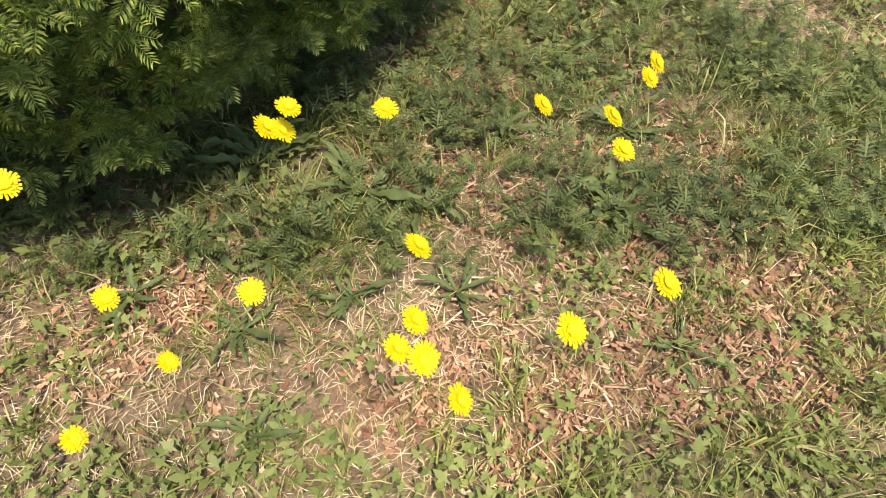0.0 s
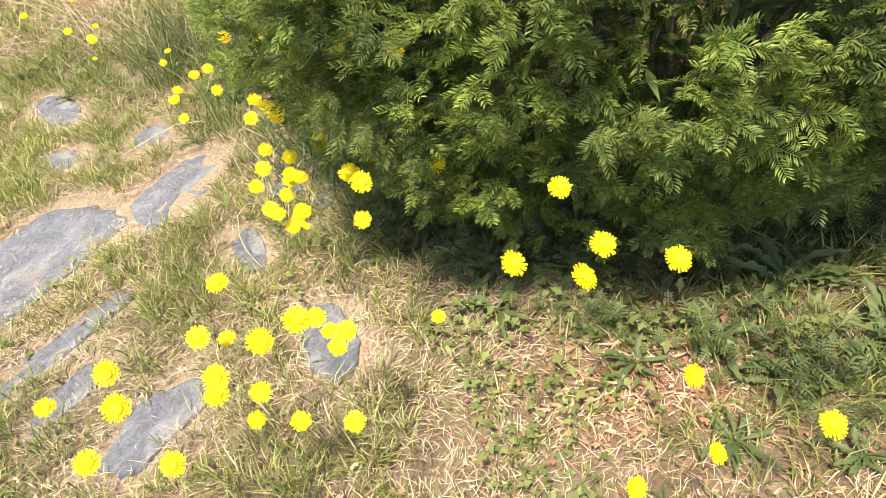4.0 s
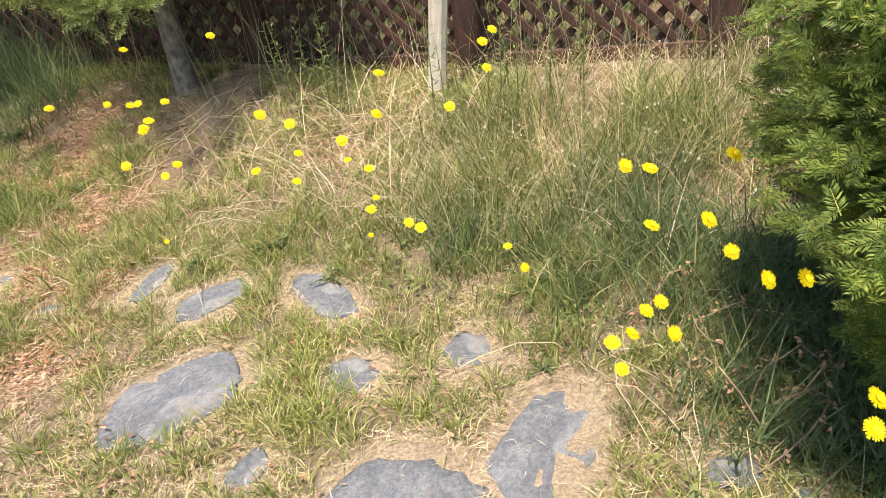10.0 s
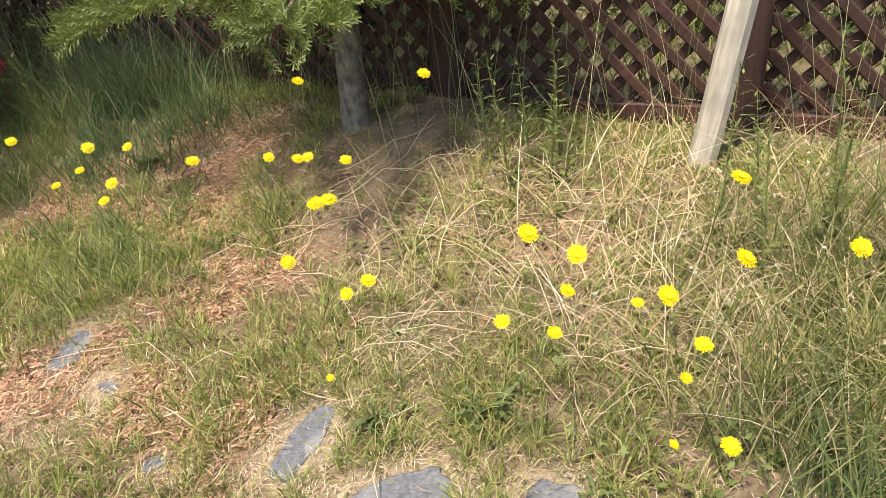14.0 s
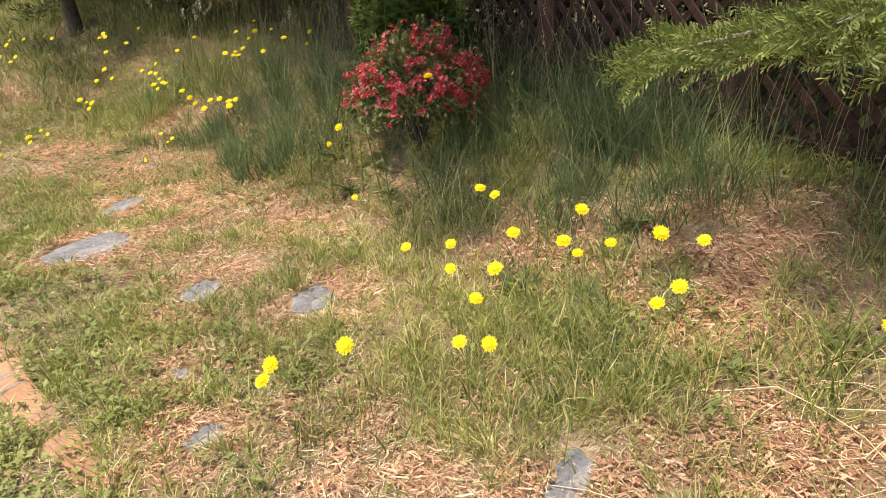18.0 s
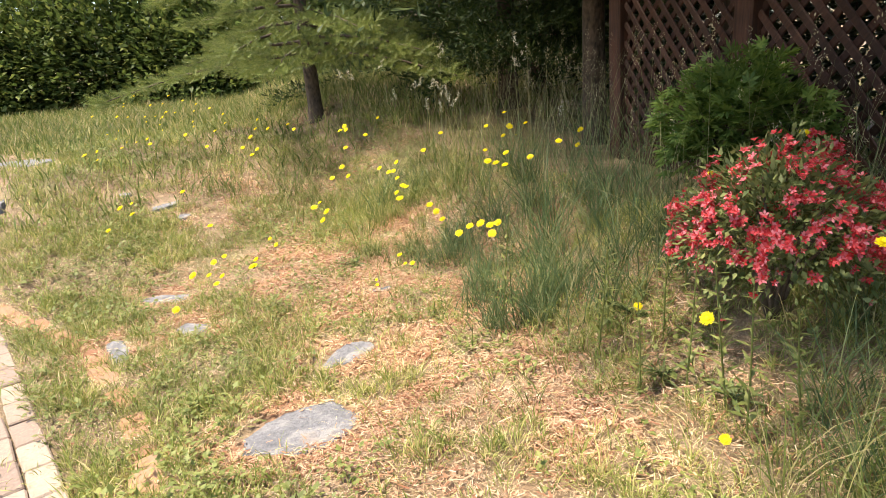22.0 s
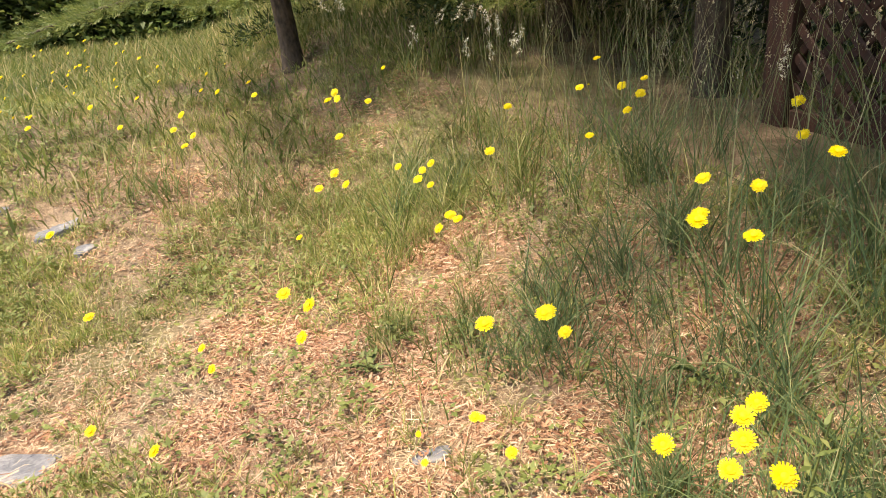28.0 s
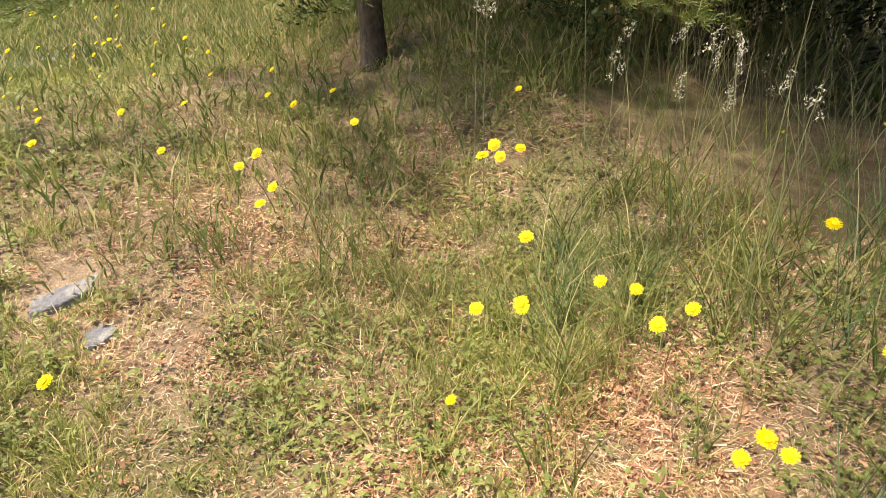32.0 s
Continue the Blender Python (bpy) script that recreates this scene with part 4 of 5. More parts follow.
def sow_vetch(rng, x, y):
    """Taller weeds with feathered leaves, near the bush."""
    n = 7
    k = len(x) * n
    big = np.repeat(0.6 + 0.9 * rng.random(len(x)), n)
    a = rng.random(k) * 6.28
    r = (0.004 + 0.03 * rng.random(k)) * big
    px, py = np.repeat(x, n) + np.cos(a) * r, np.repeat(y, n) + np.sin(a) * r
    V, F = sprig_leaf(4)
    M = spin(a + rng.normal(0, 0.5, k), rng.normal(-0.35, 0.4, k), rng.normal(0, 0.4, k), (0.022 + 0.022 * rng.random(k)) * big)
    T = np.stack([px, py, land(px, py) + 0.008 + 0.085 * big * rng.random(k) ** 1.2], 1)
    stuff("feathery_weeds", *strew(V, F, M, T), M_VETCH, "taller dark green weeds with feathered leaves by the bush", "weeds")


def sow_weeds():
    rng = np.random.default_rng(4)
    x, y, d = spots(rng, 24000, -1.2, 2.3)
    lush = vnoise(x, y, 0.55, 12) * 0.55 + vnoise(x, y, 0.2, 13) * 0.45
    want = np.clip((lush - 0.50) * 3.0, 0.03, 0.8)
    want = np.where((x > 0.25) & (y < 1.1), np.maximum(want, 0.95 * soft(0.34, 0.48, lush)), want)
    band = (x < -3.5) & (d < -0.1) & (d > -0.85)
    want = np.where(band, np.maximum(want, 0.95 * soft(0.30, 0.45, lush)), want)
    want = np.where(d > 1.0, np.maximum(want, 0.42), want)
    want = np.where((x < -4.8) & (d > 0.1), np.maximum(want, 0.70 * soft(0.36, 0.52, lush)), want)
    want = want * (1 - 0.8 * litter_at(x, y))
    want = np.where((np.abs(d) < 0.75) & (x < 0.2) & (x > -3.2), want * 0.25, want)
    line = edging_line(x)
    want = np.where((x < -3.6) & (np.abs(y - line) < 0.075), want * 0.2, want)
    keep = (rng.random(len(x)) < want) & (stone_edge(x, y) > 0.03)
    m = 3000
    ax, ay = 0.15 + 2.3 * rng.random(m), -1.1 + 2.5 * rng.random(m)
    ok = (beside(ax, ay) > 0.20) & (stone_edge(ax, ay) > 0.03) & (rng.random(m) < 0.35 + 0.65 * soft(0.32, 0.5, vnoise(ax, ay, 0.2, 13)))
    x, y = x[keep], y[keep]
    sow_vetch(rng, ax[ok], ay[ok])
    n = 8
    k = len(x) * n
    big = np.repeat(0.7 + 0.7 * rng.random(len(x)), n)
    a = rng.random(k) * 6.28
    r = (0.004 + 0.04 * rng.random(k)) * big
    px, py = np.repeat(x, n) + np.cos(a) * r, np.repeat(y, n) + np.sin(a) * r
    V, F = sprig_leaf()
    M = spin(a + rng.normal(0, 0.6, k), rng.normal(-0.25, 0.35, k), rng.normal(0, 0.3, k), (0.014 + 0.016 * rng.random(k)) * big)
    T = np.stack([px, py, land(px, py) + 0.008 + 0.055 * big * rng.random(k) ** 1.4], 1)
    stuff("low_weeds", *strew(V, F, M, T), M_WEED, "low green weeds with small divided leaves", "weeds")


# tufts along the walk: x, y, spread, height, blades, blue-green or not
TUFTS_A = [
    (1.30, 3.2, 0.4, 0.45, 500, 0), (0.90, 3.4, 0.4, 0.45, 700, 0), (0.79, 2.07, 0.14, 0.38, 500, 1), (0.67, 2.18, 0.14, 0.36, 400, 1), (0.55, 2.9, 0.3, 0.42, 600, 0),
    (0.51, 1.86, 0.14, 0.34, 500, 1), (0.44, 1.98, 0.14, 0.32, 500, 1), (0.42, 1.95, 0.2, 0.42, 500, 1), (0.40, 3.12, 0.2, 0.34, 600, 0), (0.38, 2.14, 0.12, 0.3, 450, 1),
    (0.36, 1.66, 0.12, 0.3, 500, 1), (0.35, 3.3, 0.4, 0.42, 800, 0), (0.30, 2.55, 0.25, 0.42, 600, 1), (0.30, 2.85, 0.3, 0.42, 700, 0),
]
TUFTS_B = [
    (0.27, 1.77, 0.12, 0.26, 450, 1), (0.22, 1.47, 0.1, 0.24, 400, 1), (0.20, 2.2, 0.2, 0.42, 700, 1), (0.19, 2.72, 0.18, 0.38, 700, 1), (0.19, 1.55, 0.1, 0.22, 400, 1),
    (0.13, 1.64, 0.09, 0.16, 300, 1), (0.12, 1.95, 0.2, 0.34, 400, 1), (0.08, 2.5, 0.16, 0.34, 700, 1), (0.05, 3.0, 0.35, 0.45, 900, 0), (0.05, 2.35, 0.2, 0.36, 600, 0),
    (0.02, 1.75, 0.12, 0.3, 400, 1), (-0.02, 1.6, 0.08, 0.12, 250, 1), (-0.08, 3.39, 0.16, 0.42, 500, 0), (-0.10, 2.28, 0.14, 0.22, 500, 1),
]
TUFTS_C = [
    (-0.12, 2.78, 0.16, 0.34, 700, 0), (-0.15, 3.55, 0.3, 0.5, 500, 0), (-0.15, 2.55, 0.16, 0.3, 700, 0), (-0.25, 2.45, 0.2, 0.28, 500, 0), (-0.30, 2.75, 0.3, 0.42, 900, 0),
    (-0.33, 3.05, 0.16, 0.36, 600, 0), (-0.37, 2.62, 0.14, 0.26, 600, 1), (-0.45, 3.2, 0.3, 0.4, 600, 0), (-0.53, 2.82, 0.12, 0.28, 500, 0), (-1.95, 3.05, 0.14, 0.15, 260, 0),
    (-2.02, 3.95, 0.05, 0.62, 90, 0), (-2.10, 4.05, 0.12, 0.4, 90, 0), (-2.56, 3.85, 0.22, 0.22, 500, 0), (-2.60, 4.95, 0.2, 0.55, 260, 1),
]
TUFTS_D = [
    (-2.70, 4.82, 0.22, 0.5, 500, 1), (-2.70, 3.5, 0.2, 0.17, 400, 0), (-2.71, 3.92, 0.14, 0.2, 400, 1), (-2.75, 3.75, 0.14, 0.22, 220, 0), (-2.84, 4.1, 0.16, 0.2, 450, 1),
    (-2.86, 4.6, 0.18, 0.28, 500, 1), (-2.95, 5.1, 0.22, 0.62, 420, 1), (-2.95, 3.45, 0.12, 0.2, 240, 0), (-2.99, 5.25, 0.2, 0.6, 400, 1), (-3.01, 5.2, 0.2, 0.5, 500, 1),
    (-3.05, 3.1, 0.16, 0.18, 260, 0), (-3.08, 4.22, 0.14, 0.18, 400, 1), (-3.09, 4.75, 0.16, 0.26, 500, 1), (-3.13, 5.1, 0.22, 0.6, 500, 1),
]
TUFTS_E = [
    (-3.16, 4.6, 0.22, 0.32, 500, 1), (-3.31, 4.6, 0.2, 0.35, 260, 0), (-3.37, 5.2, 0.25, 0.65, 420, 1), (-3.42, 5.5, 0.2, 0.6, 500, 1), (-3.67, 4.56, 0.12, 0.3, 400, 1),
    (-3.70, 4.45, 0.14, 0.55, 220, 0), (-3.74, 4.93, 0.2, 0.45, 450, 1), (-3.81, 5.6, 0.25, 0.8, 500, 1), (-4.20, 5.65, 0.25, 0.8, 400, 1), (-4.65, 5.2, 0.15, 0.5, 300, 1),
    (-4.93, 5.4, 0.22, 0.72, 420, 1), (-5.05, 4.9, 0.18, 0.5, 500, 1), (-5.21, 4.95, 0.16, 0.5, 420, 1), (-5.37, 4.75, 0.2, 0.42, 800, 1),
]
TUFTS_F = [
    (-5.43, 5.0, 0.35, 0.3, 300, 0), (-5.54, 5.3, 0.3, 0.6, 500, 1), (-5.60, 5.75, 0.3, 0.85, 500, 1), (-5.71, 5.05, 0.18, 0.3, 600, 1), (-5.99, 5.6, 0.35, 0.65, 500, 1),
    (-6.10, 5.2, 0.2, 0.38, 700, 1), (-6.27, 4.95, 0.1, 0.24, 240, 1), (-6.43, 4.75, 0.12, 0.2, 160, 0), (-6.54, 5.1, 0.12, 0.26, 400, 0), (-6.66, 5.75, 0.4, 0.6, 500, 0),
    (-6.66, 6.2, 0.3, 0.7, 500, 1), (-6.71, 4.8, 0.1, 0.18, 300, 0), (-7.10, 5.2, 0.25, 0.3, 500, 0), (-7.27, 5.55, 0.16, 0.38, 380, 0),
]
TUFTS_G = [
    (-7.33, 5.8, 0.4, 0.6, 500, 0), (-7.44, 5.7, 0.25, 0.4, 500, 1), (-7.66, 6.3, 0.5, 0.65, 500, 0), (-7.66, 5.2, 0.25, 0.3, 500, 0), (-8.11, 5.0, 0.25, 0.4, 380, 0),
    (-8.44, 4.9, 0.25, 0.4, 380, 0), (-8.55, 6.6, 0.5, 0.65, 500, 0), (-9.00, 5.1, 0.3, 0.42, 300, 0), (-9.89, 6.6, 0.6, 0.6, 500, 0), (-11.34, 6.4, 0.7, 0.5, 500, 0),
    (-12.45, 6.0, 0.8, 0.45, 500, 0), (-13.57, 5.6, 0.9, 0.5, 500, 0),
]
TUFTS = TUFTS_A + TUFTS_B + TUFTS_C + TUFTS_D + TUFTS_E + TUFTS_F + TUFTS_G


def sow_tall():
    rng = np.random.default_rng(5)
    green, blue = [], []
    for x, y, spread, h, n, is_blue in TUFTS:
        n = int(n * (0.55 if is_blue else 0.48))
        px, py = x + rng.normal(0, spread * 0.72, n), y + rng.normal(0, spread * 0.72, n)
        clump = rng.integers(0, 9, n)
        cx, cy = rng.normal(0, spread * 0.7, 9), rng.normal(0, spread * 0.7, 9)
        px, py = np.where(clump < 7, x + cx[clump] + rng.normal(0, 0.035, n), px), np.where(clump < 7, y + cy[clump] + rng.normal(0, 0.035, n), py)
        hh = h * (0.35 + 0.65 * rng.random(n))
        part = blades(px, py, land(px, py) - 0.01, hh, 0.0026 + 0.0034 * rng.random(n), 0.05 + 0.30 * rng.random(n), 0.1 + 0.95 * rng.random(n) ** 1.3, rng, 4)
        (blue if is_blue else green).append(part)
    x, y, d = spots(rng, 42000, 0.5, 3.0)
    keep = (rng.random(len(x)) < 0.12 + 0.5 * soft(0.45, 0.7, vnoise(x, y, 0.6, 21))) & (stone_gap(x, y) > 1.5)
    keep &= ~((x > 0.3) & (y < 1.2)) & ((x > -4.8) | (rng.random(len(x)) < 0.30)) & ((x > -2.0) | (rng.random(len(x)) < 0.7))
    x, y = x[keep], y[keep]
    n = len(x)
    green.append(blades(x, y, land(x, y) - 0.01, 0.07 + 0.16 * rng.random(n) ** 1.5, 0.003 + 0.003 * rng.random(n), 0.1 + 0.35 * rng.random(n), 0.2 + 0.8 * rng.random(n), rng, 3))
    x, y = 0.0 + 0.85 * rng.normal(0, 1, 3600), 3.2 + 0.5 * rng.normal(0, 1, 3600)
    ok = beside(x, y) > 0.8
    x, y = x[ok], y[ok]
    n = len(x)
    V, F = blades(x, y, land(x, y) - 0.01, 0.15 + 0.35 * rng.random(n), 0.002 + 0.002 * rng.random(n), 0.2 + 0.6 * rng.random(n), 0.2 + 0.9 * rng.random(n), rng, 4)
    stuff("dry_grass", V, F, M_STRAW, "bleached dry grass among the tall green tufts", "grass")
    V, F = joined(green)
    stuff("tall_grass", V, F, M_TALL, "tall green meadow grass in loose tufts", "grass")
    V, F = joined(blue)
    stuff("blue_grass", V, F, M_BLUE, "tufts of tall blue-green grass near the bushes", "grass")


def sow_stems():
    """Long seeding stems along the fence, with feathery heads."""
    rng = np.random.default_rng(6)
    n = 760
    s = np.concatenate([-3.5 + 6.9 * rng.random(300), 3.4 + 5.8 * rng.random(460)])
    off = -0.15 - 0.75 * rng.random(n) ** 1.3
    x = FENCE_FROM.x + FENCE_DIR.x * s + 0.38 * off
    y = FENCE_FROM.y + FENCE_DIR.y * s + 0.925 * off
    h = 0.5 + 0.6 * rng.random(n)
    V, F = blades(x, y, land(x, y), h, 0.0022 + 0.001 * rng.random(n), 0.03 + 0.12 * rng.random(n), 0.05 + 0.3 * rng.random(n), rng, 4)
    stuff("grass_stems", V, F, M_STEM, "tall pale grass stems along the fence", "grass")
    tops = V.reshape(n, 10, 3)[:, 8:].mean(1)
    pick = (rng.random(n) < 0.55) & (s > 3.5)
    T = np.repeat(tops[pick], 16, 0)
    k = len(T)
    T = T + np.stack([rng.normal(0, 0.008, k), rng.normal(0, 0.008, k), -0.09 * rng.random(k)], 1)
    L, G = leaf_shape(1.0, 0.4)
    M = spin(rng.random(k) * 6.28, rng.normal(-1.0, 0.4, k), rng.normal(0, 0.5, k), 0.007 + 0.008 * rng.random(k))
    stuff("seed_heads", *strew(L, G, M, T), M_SEED, "pale feathery seed heads on the grass stems", "grass")


def sow_clover():
    rng = np.random.default_rng(8)
    n = 150
    x, y = 0.35 + 0.55 * rng.normal(0, 1, n), 3.25 + 0.4 * rng.normal(0, 1, n)
    keep = beside(x, y) > 0.9
    x, y = x[keep], y[keep]
    T = np.repeat(np.stack([x, y, land(x, y) + 0.10 + 0.08 * rng.random(len(x))], 1), 18, 0)
    k = len(T)
    L, G = leaf_shape(1.0, 0.4)
    M = spin(rng.random(k) * 6.28, rng.random(k) * 2.2, rng.normal(0, 0.3, k), 0.009 + 0.003 * rng.random(k))
    stuff("white_clover", *strew(L, G, M, T), M_CLOVER, "small white clover heads in the grass", "clover")


def sow_far():
    rng = np.random.default_rng(9)
    n = 70000
    x, y = -20 + 11.5 * rng.random(n) ** 0.8, 1.5 + 9.5 * rng.random(n)
    keep = ~((beside(x, y) < 2.2) & (x > -11)) | (rng.random(n) < 0.3)
    x, y = x[keep], y[keep]
    n = len(x)
    part1 = short_blades(x, y, land(x, y) - 0.01, 0.07 + 0.17 * rng.random(n) ** 2, 0.009 + 0.008 * rng.random(n), 0.1 + 0.3 * rng.random(n), 0.2 + 0.6 * rng.random(n), rng.random(n) * 6.28, rng)
    n = 12000
    s, off = -5 + 16 * rng.random(n), 0.2 + 4.5 * rng.random(n) ** 1.3
    x = FENCE_FROM.x + FENCE_DIR.x * s + 0.38 * off
    y = FENCE_FROM.y + FENCE_DIR.y * s + 0.925 * off
    part2 = blades(x, y, land(x, y) - 0.01, 0.12 + 0.35 * rng.random(n), 0.008 + 0.006 * rng.random(n), 0.1 + 0.3 * rng.random(n), 0.2 + 0.6 * rng.random(n), rng, 2)
    V, F = joined([part1, part2])
    stuff("far_grass", V, F, M_TALL, "rough grass farther off and behind the fence", "grass")


sow_lawn()
sow_straw()
sow_litter()
sow_mulch()
sow_weeds()
sow_tall()
sow_stems()
sow_clover()
sow_far()

# ---- leafy weeds, rosettes, dry stems ----
def rosette_leaf(seed):
    """A broad, toothed leaf that rises and then bends down to the ground."""
    rng = random.Random(seed)
    V, F = [], []
    ln, w, rise, steps = rng.uniform(0.09, 0.16), rng.uniform(0.022, 0.032), rng.uniform(0.2, 0.75), 12
    sway = rng.uniform(-0.03, 0.03)
    for i in range(steps + 1):
        u = i / steps
        ww = w * (0.22 + 1.0 * u) * (1 - u ** 4) * (1.0 if i % 2 else rng.uniform(0.42, 0.7)) + 0.002
        z = 0.008 + ln * (rise * u - 0.85 * rise * u * u)
        cy = sway * math.sin(2.2 * u)
        V += [(ln * u, cy + ww / 2 * rng.uniform(0.8, 1.1), z + rng.uniform(0.0, 0.010)), (ln * u, cy, z), (ln * u, cy - ww / 2 * rng.uniform(0.8, 1.1), z + rng.uniform(0.0, 0.010))]
    for i in range(steps):
        b = 3 * i
        F += [(b, b + 1, b + 4, b + 3), (b + 1, b + 2, b + 5, b + 4)]
    return np_mesh("leaf", V, F, M_ROSETTE)


# rosettes along the walk: x, y, size
ROSETTES_A = [
    (1.90, 0.4, 0.9), (1.75, 0.1, 0.9), (1.65, -0.25, 0.7), (1.55, 0.33, 1.0), (1.52, -0.02, 1.15), (1.45, 0.45, 0.8), (1.35, 0.12, 0.7),
    (1.30, -0.3, 0.6), (1.22, 0.3, 0.9), (1.15, 0.44, 1.1), (1.10, 0.1, 0.6), (1.06, 0.66, 1.3), (0.95, 0.25, 0.7), (0.90, 0.45, 0.7),
    (0.84, 0.6, 1.0), (0.75, 0.35, 0.8), (0.66, 0.58, 0.9), (0.63, 0.17, 0.7), (0.62, 3.14, 1.0), (0.55, 0.95, 0.8), (0.43, 0.98, 0.9),
    (0.42, 0.83, 0.9),
]
ROSETTES_B = [
    (0.34, 1.2, 0.8), (0.28, 1.27, 1.0), (0.20, 1.52, 0.9), (-0.32, 2.38, 1.0), (-0.37, 2.0, 0.5), (-0.97, 2.66, 0.6), (-1.19, 2.95, 0.8),
    (-1.47, 2.94, 0.7), (-2.30, 3.95, 0.8), (-2.81, 4.58, 1.0), (-3.13, 4.08, 0.9), (-4.14, 4.62, 0.9), (-4.42, 4.61, 1.0), (-4.72, 4.86, 0.9),
    (-4.79, 4.98, 1.0), (-5.72, 5.2, 1.0), (-6.53, 5.02, 0.8), (-6.60, 4.63, 0.7), (-6.70, 4.82, 0.7),
]
ROSETTES = ROSETTES_A + ROSETTES_B
_leaf = [rosette_leaf(k) for k in range(9)]
_rr = random.Random(5)
for k, (x, y, size) in enumerate(ROSETTES):
    plant = tagged(new("weed_rosette"), ("large" if size > 1.1 else "small") + " rosette of toothed grey-green weed leaves", "weed", group="weed rosettes")
    plant.location = (x, y, land1(x, y))
    n = _rr.randint(14, 20)
    for j in range(n):
        child("leaf", _rr.choice(_leaf), plant, "", pose(0, 0, 0.001 * j, _rr.uniform(-15, 15), _rr.uniform(-28, 4), 360 * j / n + _rr.uniform(-40, 40)) @ Matrix.Scale(size * _rr.uniform(0.4, 1.1), 4))


def build_vine(k, x, y):
    """A dead climbing stem with curled pale leaves."""
    r = random.Random(900 + k)
    a = r.uniform(0, 6.28)
    pts = []
    for i in range(8):
        u = i / 7
        px, py = x + 0.34 * (u - 0.5) * math.cos(a + u), y + 0.34 * (u - 0.5) * math.sin(a + u)
        pts.append((px - x, py - y, land1(px, py) - land1(x, y) + 0.02 + 0.16 * math.sin(math.pi * u) * r.uniform(0.6, 1.0)))
    vine = tagged(new("dried_vine"), "dead pale brown vine with curled dry leaves", "vine", group="dried vines by the bush")
    vine.location = (x, y, land1(x, y))
    child("stem", np_mesh("stem", *tube(pts, [0.0022] * 7 + [0.001], 5), M_TWIG), vine)
    for i in range(22):
        u = r.uniform(0.05, 0.95) * 7
        j = int(u)
        p = Vector(pts[j]).lerp(Vector(pts[j + 1]), u - j) + Vector((r.uniform(-0.02, 0.02), r.uniform(-0.02, 0.02), r.uniform(-0.01, 0.015)))
        child("dry_leaf", DRY_LEAF, vine, "", pose(p.x, p.y, p.z, r.uniform(-60, 60), r.uniform(-60, 60), r.uniform(0, 360)) @ Matrix.Scale(r.uniform(0.012, 0.024), 4))


DRY_LEAF = np_mesh("dry_leaf", [(-0.5, 0, 0.02), (-0.15, -0.28, 0.20), (0.2, -0.22, 0.12), (0.5, 0, 0.22), (0.2, 0.22, 0.16), (-0.15, 0.28, 0.1), (0, 0, 0.0)], [(0, 1, 6, 5), (1, 2, 4, 6), (6, 2, 3, 4)], M_DEAD)
for k, (x, y) in enumerate([(0.13, 1.95), (0.17, 1.77), (0.05, 2.12), (0.15, 1.60), (-0.04, 1.74), (0.02, 1.9), (0.22, 1.7)]):
    build_vine(k, x, y)


def herb_mesh(seed, height):
    rng = random.Random(seed)
    parts = [tube([(0, 0, -0.01), (0.01, 0.0, height * 0.5), (0.02, 0.01, height)], [0.004, 0.003, 0.0015], 5)]
    L, G = leaf_shape(1.0, 0.24)
    n = 26
    T = np.array([(0.01 * u, 0, height * (0.12 + 0.88 * u)) for u in np.linspace(0, 1, n)])
    a = np.arange(n) * 2.4
    M = spin(a, np.array([rng.uniform(-0.7, -0.1) for _ in range(n)]), np.zeros(n), np.array([0.075 * (1 - 0.55 * k / n) for k in range(n)]))
    parts.append(strew(L, G, M, T))
    V, F = joined(parts)
    return np_mesh("leafy_weed", V, F, M_WEED)


_herb = [herb_mesh(k, 0.42 + 0.05 * k) for k in range(4)]
HERBS = [(-0.30, 3.70), (-0.15, 3.55), (-0.05, 3.75), (-0.45, 3.62), (-0.22, 3.42), (0.10, 3.6), (0.22, 3.45), (-0.12, 3.3), (-1.02, 4.10), (-0.95, 4.02), (-1.10, 4.0), (-0.90, 4.15), (-1.18, 4.15), (0.30, 3.75), (-0.40, 3.35),
         (-5.26, 4.62), (-4.76, 4.75), (-4.71, 4.62), (-4.32, 4.62), (-4.15, 4.58), (-3.92, 4.6), (-4.52, 4.78), (-3.67, 4.75), (-4.04, 4.5), (-4.43, 4.5), (-3.53, 4.95), (-4.59, 5.05)]
for k, (x, y) in enumerate(HERBS):
    ob = new("leafy_weed", _herb[k % 4])
    ob.matrix_basis = pose(x, y, land1(x, y), (k * 37) % 14 - 7, (k * 53) % 14 - 7, k * 50)
    tagged(ob, "upright leafy green weed with narrow leaves", "weed", group="leafy weeds")

_rs = random.Random(77)
for k in range(110):
    x, y = _rs.uniform(-2.1, -0.3), _rs.uniform(3.0, 4.3)
    if k > 94:
        x, y = _rs.uniform(-0.25, 0.35), _rs.uniform(1.5, 2.1)
    a, ln = _rs.uniform(0, 6.28), _rs.uniform(0.2, 0.6)
    pts = []
    for i in range(6):
        u = i / 5
        px, py = x + math.cos(a + 0.8 * u) * ln * u, y + math.sin(a + 0.8 * u) * ln * u
        pts.append((px, py, land1(px, py) + 0.01 + 0.07 * math.sin(math.pi * u) * _rs.random()))
    ob = new("dry_stem", np_mesh("dry_stem", *tube(pts, [0.0014] * 5 + [0.0008], 5), M_STRAW))
    tagged(ob, "long bent dry plant stem lying in the grass", "dry stem", group="dry stems")

